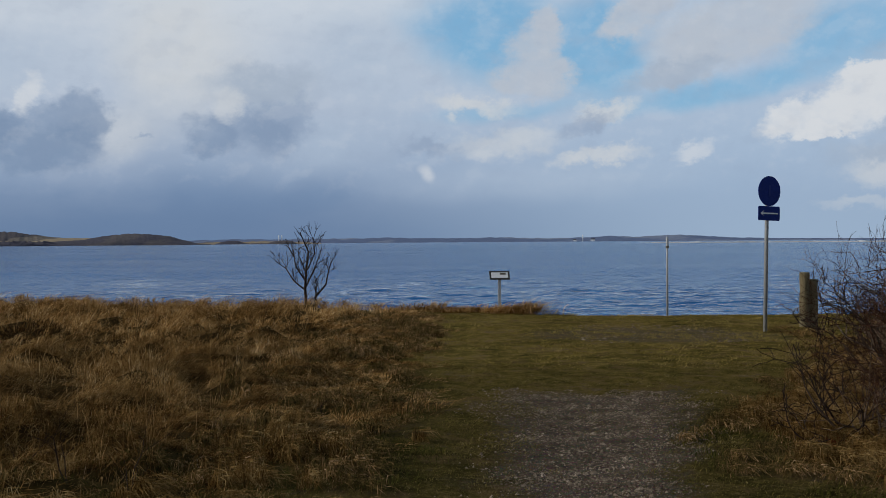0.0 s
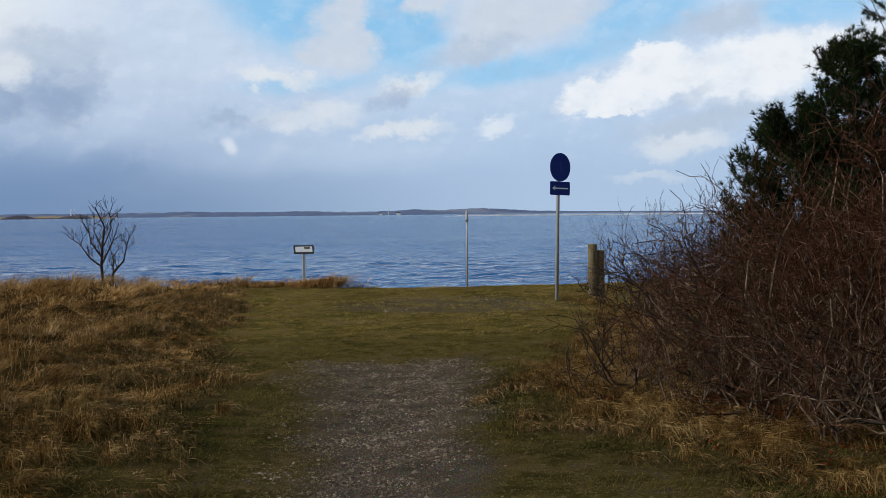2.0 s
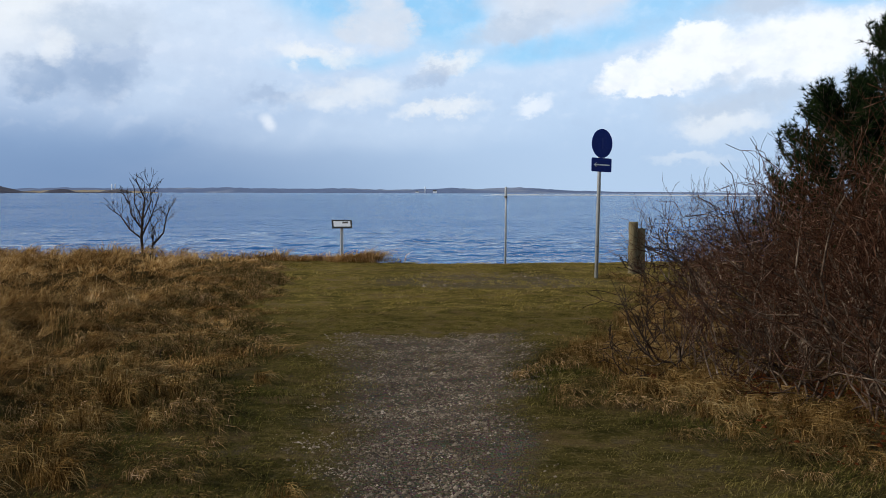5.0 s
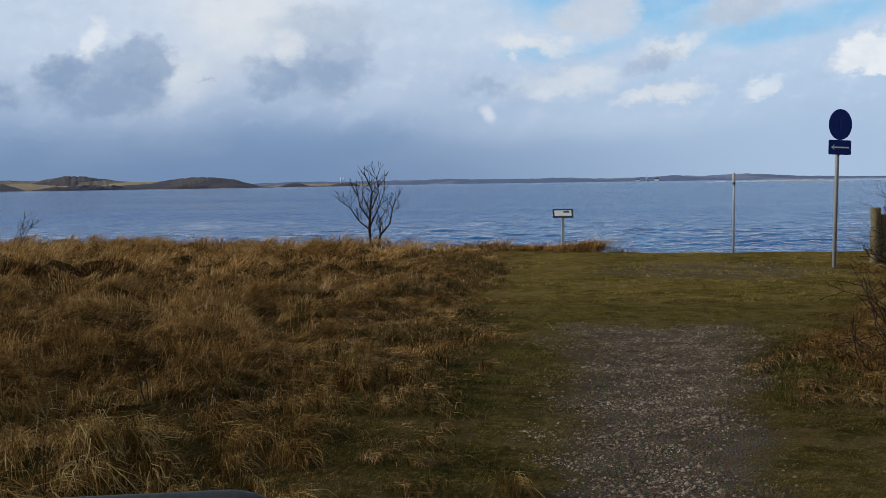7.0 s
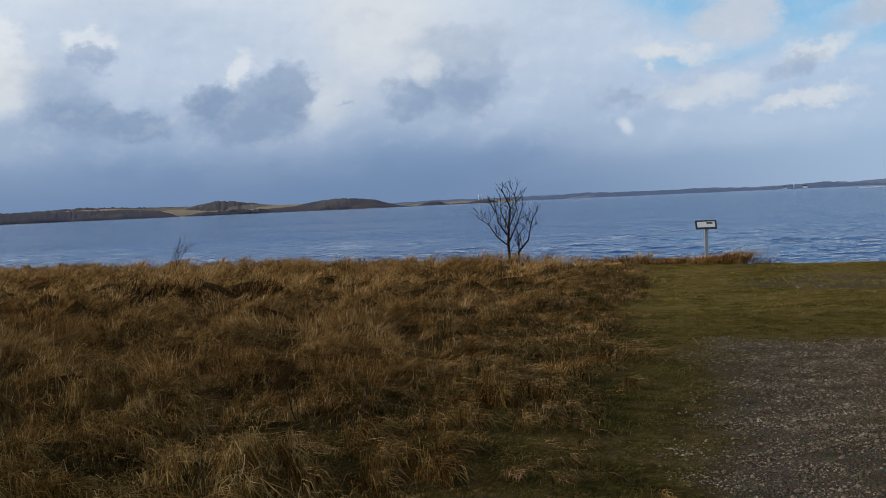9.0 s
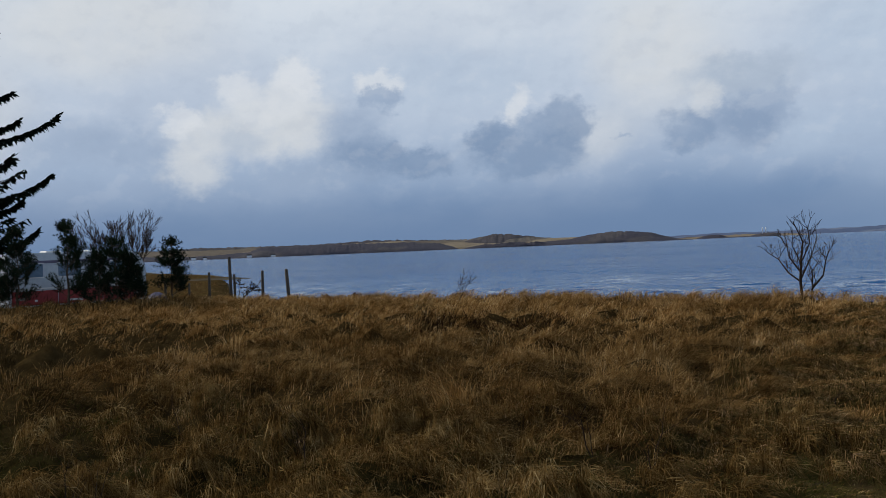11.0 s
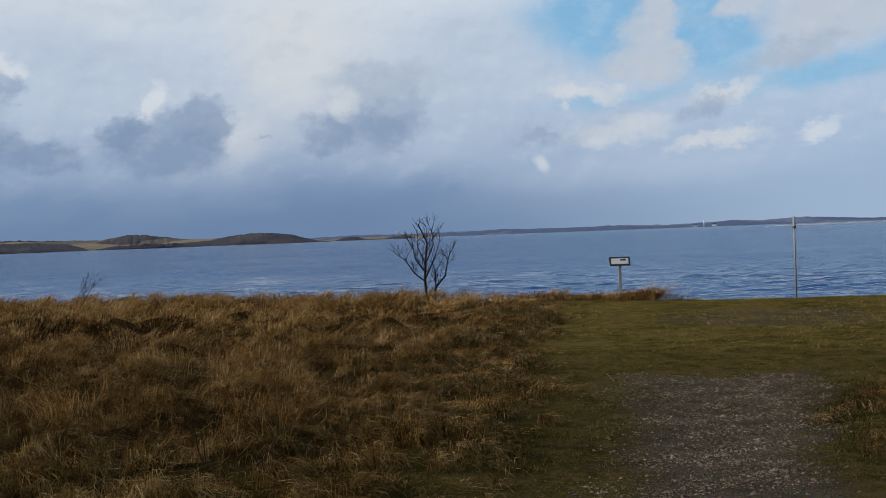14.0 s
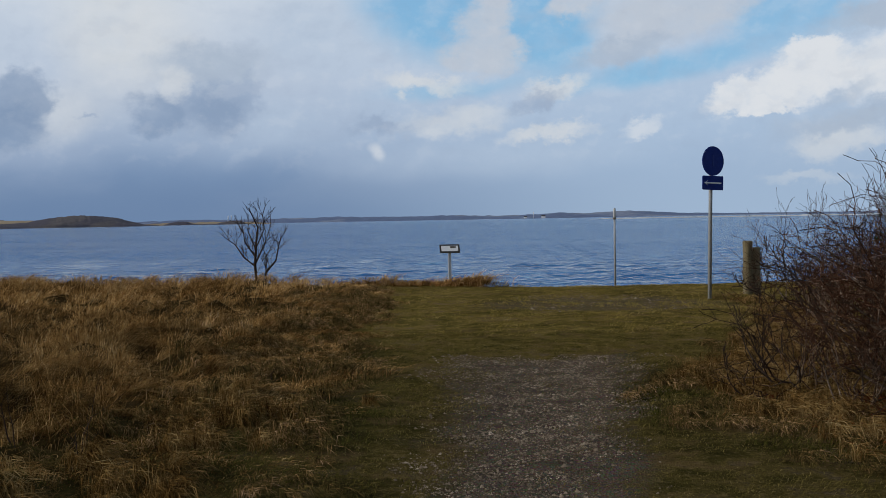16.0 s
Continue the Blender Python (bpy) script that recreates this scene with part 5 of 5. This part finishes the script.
def tall_keep(x, y):
    e = field_edge(x, y) * (inland_of(x, y) > 0.2)
    lumps = np.clip(0.9 * ridges(x, y) + 0.5 * fuzz(x, y, 2.6, 4) + 0.3 * fuzz(x, y, 6.0, 8) + 0.1, 0, 1)
    lumps = smooth((lumps - 0.10) / 0.55)
    rim = smooth((0.1 + 0.5 * fuzz(x, y, 0.9, 31) - x) / 4.2)
    return e * (0.03 + 0.12 * smooth((9 - y) / 3) + 0.97 * lumps) * (0.75 + 0.25 * smooth((y - 6) / 4)), (0.25 + 0.75 * rim) * (0.22 + 0.80 * lumps) * (0.50 + 0.50 * smooth((y - 5) / 6))


def reedy(x, y):
    return smooth((-3.6 + 1.2 * fuzz(x, y, 0.5, 41) - x - 0.1 * y) / 1.5) * (0.15 + 0.85 * smooth((11 - y) / 5))


def dry_keep(x, y):
    c, h = tall_keep(x, y)
    return c * (1 - reedy(x, y)) * smooth((18.5 - y) / 5), h


def far_keep(x, y):
    c, h = tall_keep(x, y)
    return c * smooth((y - 12) / 5), h * (0.62 + 0.38 * smooth((y - 18) / 6))


def reed_keep(x, y):
    c, h = tall_keep(x, y)
    return c * reedy(x, y), h


def stem_keep(x, y):
    e = field_edge(x, y) * smooth((y - 6.5) / 2.5) * smooth((17 - y) / 3)
    return e * tall_keep(x, y)[0] * smooth((-1.2 + 0.8 * fuzz(x, y, 0.6, 44) - x - 0.03 * y) / 1.5) * (0.3 + 0.7 * (fuzz(x, y, 0.8, 45) > -0.1)), 0.75 + 0.35 * fuzz(x, y, 0.9, 46)


def tussocks(name, count, blades_each, region, material, label, seed, keep, rise=(0.10, 0.26), reach=(0.14, 0.42), width=0.0026):
    """Mop-headed clumps: blades that rise from one crown, bend over and lie down around it."""
    rng = np.random.default_rng(seed)
    x0, x1, y0, y1 = region
    cx, cy = rng.uniform(x0, x1, count * 4), rng.uniform(y0, y1, count * 4)
    ok = np.flatnonzero(rng.random(len(cx)) < keep(cx, cy))[:count]
    cx, cy = np.repeat(cx[ok], blades_each), np.repeat(cy[ok], blades_each)
    n = len(cx)
    size = np.repeat(rng.uniform(0.6, 1.25, len(ok)), blades_each)
    comb = np.repeat(2.0 * fuzz(cx[::blades_each], cy[::blades_each], 0.5, 6) - 0.6 + rng.normal(0, 0.5, len(ok)), blades_each)
    a = comb + rng.normal(0, 1.25, n)
    h = size * rng.uniform(*rise, n)
    r = size * rng.uniform(*reach, n) * (0.75 + 0.35 * np.cos(a - comb))
    ox, oy = cx + rng.normal(0, 0.045, n) * size, cy + rng.normal(0, 0.045, n) * size
    turn = rng.normal(0, 0.55, n)
    w = width * rng.uniform(0.6, 1.4, n)
    rows = []
    for u, v, k in ((0.0, -0.1, 0.8), (0.22, 0.85, 1.0), (0.62, 0.85, 0.9), (1.0, 0.12, 0.15)):
        b = a + turn * u
        px, py = ox + np.cos(b) * r * u, oy + np.sin(b) * r * u
        z = land(px, py) + h * v + 0.012
        sx, sy = -np.sin(b) * w * k, np.cos(b) * w * k
        rows += [np.stack([px - sx, py - sy, z], 1), np.stack([px + sx, py + sy, z + 0.002], 1)]
    v = np.stack(rows, 1).reshape(-1, 3)
    k = np.arange(n) * 8
    faces = [np.stack([k + q, k + q + 1, k + q + 3, k + q + 2], 1) for q in (0, 2, 4)]
    return tagged(new(name, mesh_of(name, v, faces, material)), label, "grass", kind="stuff")


def near_keep(x, y):
    return field_edge(x, y) * smooth((10.5 - y) / 3) * (0.25 + 0.75 * smooth((fuzz(x, y, 1.2, 71) + 0.35) / 0.5)) * (1 - 0.6 * smooth((x + 1.6) / 1.2))


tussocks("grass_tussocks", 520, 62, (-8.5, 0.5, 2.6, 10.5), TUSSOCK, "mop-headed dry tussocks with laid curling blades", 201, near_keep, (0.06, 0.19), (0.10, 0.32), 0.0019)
tussocks("grass_tussocks", 260, 50, (-8.5, 0.9, 2.6, 9.5), ROUGH, "olive tussocks bent over the mossy ground", 202, lambda x, y: near_keep(x, y) * (fuzz(x, y, 0.9, 72) > 0) + 0.25 * smooth((x + 2.0) / 1.5) * smooth((0.1 - x) / 0.6), (0.03, 0.09), (0.07, 0.2), 0.0017)
tussocks("grass_tussocks", 420, 40, (-4.0, 0.8, 7.5, 24), ROUGH, "low olive and straw tussocks along the turf's edge", 203, lambda x, y: smooth((x + 3.2) / 1.6) * smooth((-0.3 + 0.4 * fuzz(x, y, 1.1, 3) - x) / 0.6) * (inland_of(x, y) > 0.3) * (0.3 + 0.7 * (fuzz(x, y, 1.5, 73) > 0)), (0.05, 0.15), (0.10, 0.26), 0.0032)
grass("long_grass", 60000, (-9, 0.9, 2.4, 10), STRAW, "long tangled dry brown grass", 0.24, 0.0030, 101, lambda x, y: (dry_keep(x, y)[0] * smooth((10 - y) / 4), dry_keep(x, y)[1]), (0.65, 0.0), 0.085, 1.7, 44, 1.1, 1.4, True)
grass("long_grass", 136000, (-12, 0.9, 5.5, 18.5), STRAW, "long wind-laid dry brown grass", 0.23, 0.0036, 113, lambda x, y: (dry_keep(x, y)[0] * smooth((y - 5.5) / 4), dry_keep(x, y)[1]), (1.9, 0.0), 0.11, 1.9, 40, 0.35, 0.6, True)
grass("standing_grass", 24000, (-12, 0.4, 6.5, 17), PALE_STRAW, "thin upright straw-coloured grass stems", 0.50, 0.0017, 114, stem_keep, (0.22, 0.0), 0.10, 0.5, 22, 0.9, 0.9, True)
grass("edge_grass", 34000, (-4.2, 0.4, 8.5, 25), PALE_STRAW, "short laid straw grass along the turf's edge", 0.15, 0.0040, 118, lambda x, y: (smooth((x + 4.0) / 1.5) * smooth((-0.35 + 0.5 * fuzz(x, y, 1.1, 3) - x) / 0.8) * (inland_of(x, y) > 0.3), 0.7 + 0.5 * fuzz(x, y, 1.4, 74)), (1.6, 0.0), 0.11, 1.7, 34, 0.6, 0.7, True)
grass("heather_patch", 5200, (-10.8, -6.6, 16.4, 19.4), HEATH, "low dark brown heather among the dry grass", 0.34, 0.0042, 119, lambda x, y: (smooth((1.15 - np.hypot((x + 8.7) / 1.9, (y - 17.9) / 1.1) + 0.25 * fuzz(x, y, 1.6, 75)) / 0.4), 0.8 + 0.3 * fuzz(x, y, 1.8, 76)), (0.3, 0.0), 0.14, 0.6, 26, 1.2, 1.2, True)
grass("tall_straw_tuft", 400, (-4.75, -4.42, 8.6, 8.85), PALE_STRAW, "tall pale straw tuft standing out of the field", 0.95, 0.0026, 120, lambda x, y: (1.0 + 0 * x, 0.9 + 0 * x), (0.25, 0.0), 0.07, 0.7, 40, 0.5, 0.8, True)
grass("brown_reeds", 64000, (-14, -2, 2.4, 15), REED, "dull brown reeds and laid dead grass", 0.34, 0.0030, 110, reed_keep, (0.6, 0.0), 0.09, 1.4, 40, 1.1, 1.4, True)
grass("long_grass", 132000, (-30, 0.9, 12, 32), PALE_STRAW, "long wind-laid dry brown grass on the bank", 0.42, 0.0048, 102, far_keep, (0.9, 0.0), 0.11, 1.2, 40, 1.1, 0.7, True)
grass("brown_reeds", 60000, (-62, -14, 2.4, 15), REED, "tall dull brown reeds", 0.55, 0.0055, 103, lambda x, y: (0.3 + 0.7 * ridges(x, y), 0.6 + 0.4 * ridges(x, y)), (0.4, 0.1), 0.18, 1.0, 30, 1.1, 0.7, True)
grass("brown_reeds", 9000, (-36, -22, 19, 28), REED, "ragged reeds in front of the caravan", 0.62, 0.0055, 115, lambda x, y: (smooth((31 - np.hypot(x + 27, y - 22) * 4) / 10) * (0.3 + 0.7 * ridges(x, y)), 0.6 + 0.6 * ridges(x, y)), (0.3, 0.1), 0.2, 0.8, 30, 1.1, 0.7, True)
grass("meadow_grass", 12000, (-38, -21, 29, 45), STRAW, "short ochre grass along the fence", 0.20, 0.0065, 117, lambda x, y: ((inland_of(x, y) > 0.4) * 1.0, 0.8 + 0.4 * fuzz(x, y, 0.6, 5)), kite=True)
grass("meadow_grass", 20000, (-75, -20, 15, 75), STRAW, "dry tan meadow grass by the bay", 0.22, 0.0060, 104, lambda x, y: ((inland_of(x, y) > 0.6) * 1.0, 0.7 + 0.3 * fuzz(x, y, 0.3, 5)), kite=True)


def verge_keep(x, y):
    on_path = smooth(1.3 - np.abs(x - (0.16 * y - 0.2)) / (0.079 * y + 0.10)) * (y < 12.2)
    return (inland_of(x, y) > 0.1) * (1 - 0.97 * on_path) * (0.35 + 0.65 * (fuzz(x, y, 1.7, 8) > -0.2)), 0.7 + 0.5 * fuzz(x, y, 0.9, 9)


THICKET_Y, THICKET_X = [5, 6, 7, 8.3, 10.2, 11.6, 14, 20], [3.4, 3.1, 2.6, 2.35, 2.6, 3.4, 4.8, 6.2]


def foot_keep(x, y):
    e = smooth((x - np.interp(y, THICKET_Y, THICKET_X) + 0.5 + 0.5 * fuzz(x, y, 1.5, 13)) / 0.9)
    return e * (0.15 + 0.85 * (fuzz(x, y, 1.6, 14) > 0.0)), 0.7 + 0.4 * fuzz(x, y, 2.3, 15)


def straw_foot_keep(x, y):
    e = smooth((x - np.interp(y, THICKET_Y, THICKET_X) - 0.1 + 0.35 * fuzz(x, y, 1.5, 13)) / 0.5)
    near_edge = smooth((np.interp(y, THICKET_Y, THICKET_X) + 2.0 - x) / 0.7)
    return e * near_edge * (fuzz(x, y, 1.9, 24) > -0.4) * 1.0, 0.8 + 0.4 * fuzz(x, y, 2.3, 15)


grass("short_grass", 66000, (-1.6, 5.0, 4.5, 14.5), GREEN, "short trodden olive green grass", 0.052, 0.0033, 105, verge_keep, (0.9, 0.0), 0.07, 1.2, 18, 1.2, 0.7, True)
grass("short_grass", 40000, (-1.6, 9.0, 14.0, 25.6), PALEGREEN, "short trodden olive green grass near the bank", 0.06, 0.0052, 109, verge_keep, (0.9, 0.0), 0.10, 1.2, 18, 1.2, 0.7, True)
grass("green_tufts", 56000, (-10, 0.8, 3.0, 11), MOSSGREEN, "dark green grass between the dry tussocks", 0.09, 0.0032, 106, lambda x, y: ((fuzz(x, y, 1.3, 11) > -0.35) * smooth((12 - y) / 4) * smooth((0.2 - x) / 0.8), 0.7 + 0.4 * fuzz(x, y, 1.6, 12)), (0.8, 0.0), 0.11, 1.6, 30, 1.1, 1.8, True)
grass("verge_grass", 30000, (1.6, 6.5, 4.0, 21), ROUGH, "rough olive and straw grass at the thicket's foot", 0.10, 0.0032, 107, foot_keep, (0.9, 0.0), 0.085, 1.6, 36, kite=True)
tussocks("verge_tussocks", 330, 56, (2.0, 6.5, 4.6, 16), TUSSOCK, "tawny laid grass clumps under the thicket", 204, lambda x, y: straw_foot_keep(x, y)[0], (0.05, 0.15), (0.08, 0.28), 0.0016)
tussocks("verge_tussocks", 260, 50, (1.6, 6.0, 4.4, 14), ROUGH, "olive and straw clumps between lane and thicket", 205, lambda x, y: foot_keep(x, y)[0], (0.04, 0.10), (0.08, 0.24), 0.0018)
grass("verge_grass", 14000, (2.2, 7.0, 5.0, 20), STRAW, "tawny dry grass clumps under the thicket", 0.17, 0.0034, 111, straw_foot_keep, (0.9, 0.0), 0.10, 1.6, 40, 1.4, kite=True)
grass("moss_tufts", 12000, (2.0, 5.0, 5.0, 11), MOSSGREEN, "dark green moss and grass tufts beside the lane", 0.05, 0.0040, 112, lambda x, y: ((fuzz(x, y, 1.4, 51) > 0.35) * 1.0, 1.0 + 0 * x), (0.8, 0.0), 0.12, 1.3, 40)
grass("bank_grass", 22000, (-1.5, 3.0, 24.4, 27.2), PALE_STRAW, "dry grass along the bank's edge", 0.46, 0.0050, 108, lambda x, y: ((inland_of(x, y) > 0.05) * smooth((2.6 - x) / 1.2) * (inland_of(x, y) < 1.6) * (fuzz(x, y, 2.5, 33) > -0.3), 0.7 + 0.5 * fuzz(x, y, 2.2, 3)), (0.8, 0.0), 0.12, 1.3, 40, kite=True)


# ---- fallen leaves and gravel ----
def scatter(name, xy, material, label, category, size, flat, seed, lift=0.0):
    """Small stones or leaves, each an uneven eight-sided lump."""
    rng = np.random.default_rng(seed)
    n = len(xy)
    base = np.array([(1, 0, 0), (0.5, 0.87, 0), (-0.5, 0.87, 0), (-1, 0, 0), (-0.5, -0.87, 0), (0.5, -0.87, 0), (0.15, 0.1, 1)])
    tri = np.array([(0, 1, 6), (1, 2, 6), (2, 3, 6), (3, 4, 6), (4, 5, 6), (5, 0, 6)])
    s = size * np.exp(rng.normal(0, 0.42, (n, 1, 1)))
    v = base[None] * (1 + rng.normal(0, 0.18, (n, 7, 3))) * s * np.array([1, 0.75, flat])
    a = rng.uniform(0, 6.283, n)
    c, q = np.cos(a)[:, None], np.sin(a)[:, None]
    v = np.stack([v[..., 0] * c - v[..., 1] * q, v[..., 0] * q + v[..., 1] * c, v[..., 2]], -1)
    v += np.stack([xy[:, 0], xy[:, 1], land(xy[:, 0], xy[:, 1]) + lift], -1)[:, None]
    f = (np.arange(n) * 7)[:, None, None] + tri[None]
    return tagged(new(name, mesh_of(name, v.reshape(-1, 3), [f.reshape(-1, 3)], material)), label, category, kind="stuff")


PEBBLE = blades("gravel_stones", [(0.0, (0.048, 0.037, 0.025)), (0.35, (0.133, 0.101, 0.071)), (0.66, (0.251, 0.194, 0.138)), (0.88, (0.385, 0.310, 0.228)), (1.0, (0.621, 0.514, 0.398))], 2.5, 0.85, 0.0)
rng = np.random.default_rng(17)
q = np.stack([rng.uniform(-0.6, 3.4, 66000), rng.uniform(5.3, 12.4, 66000)], 1)
off = np.abs(q[:, 0] - (0.16 * q[:, 1] - 0.2)) - (0.085 * q[:, 1] + 0.05) + 0.45 * fuzz(q[:, 0], q[:, 1], 1.6, 21)
q = q[(rng.random(len(q)) < 0.95 * smooth((0.38 - off) / 0.95)) & (q[:, 1] < 12.0 + 0.3 * fuzz(q[:, 0], q[:, 0], 2.0, 3))]
scatter("gravel", q, PEBBLE, "loose grey and brown gravel stones", "gravel", 0.0064, 0.8, 18)
scatter("gravel", q[::8] + 0.013, PEBBLE, "coarser pale stones in the gravel", "gravel", 0.0095, 0.7, 25)
q = np.stack([rng.uniform(2.2, 5.2, 900), rng.uniform(17.5, 21, 900)], 1)
scatter("gravel", q, PEBBLE, "scattered gravel worn through the turf", "gravel", 0.016, 0.6, 19)
q = np.concatenate([np.stack([rng.uniform(2.8, 6.0, 2600), rng.uniform(5.0, 10.5, 2600)], 1), rng.normal((4.15, 8.2), (0.5, 0.8), (4200, 2))])
q = q[fuzz(q[:, 0], q[:, 1], 2.1, 61) + rng.normal(0, 0.4, len(q)) > 0.0]
q = q[q[:, 0] > np.interp(q[:, 1], [5, 6, 9, 12], [3.6, 3.2, 2.9, 3.8])]
scatter("fallen_leaves", q, LEAF, "rust-brown fallen leaves under the thicket", "leaves", 0.013, 0.6, 20, 0.035)


# ---- far marks on the shore ----
def far_tower(a, d, height, radius, label):
    x, y = at_bearing(a, d)
    t = thing("white_tower", pose(x, y, SEA + 8), label, "tower", "far white towers")
    part("shaft", lathe([(radius, -8), (radius, height * 0.8), (radius * 0.8, height), (radius * 0.3, height * 1.06)], 12), WHITE_PAINT, t, smooth=True)


far_tower(-9.95, 2850, 14, 1.6, "slim white silo tower on the far coast")
far_tower(-9.78, 2850, 14, 1.6, "slim white silo tower on the far coast")
far_tower(7.05, 2880, 10, 1.3, "slim white tower on the low hazy coast")


def far_house(a, d, z, w, label):
    x, y = at_bearing(a, d)
    t = thing("far_house", pose(x, y, SEA + z, rz=-a), label, "house", "houses on the far shore")
    part("walls", box(w, w * 0.6, w * 0.4, (0, 0, w * 0.2)), WHITE_PAINT, t)
    part("roof", slab([(-w * 0.55, w * 0.4), (w * 0.55, w * 0.4), (w * 0.4, w * 0.62), (-w * 0.4, w * 0.62)], w * 0.7), OLDPOST, t)


for a, d, z, w in [(-42.0, 1545, 0.5, 10), (-41.2, 1545, 0.4, 7), (-40.6, 1545, 0.4, 6), (-38.2, 1545, 0.4, 8), (-12.6, 2895, 3, 9), (7.6, 2895, 1, 12), (6.6, 2895, 1, 9), (-36.9, 1545, 0.4, 7)]:
    far_house(a, d, z, w, "small pale house on the far shore")
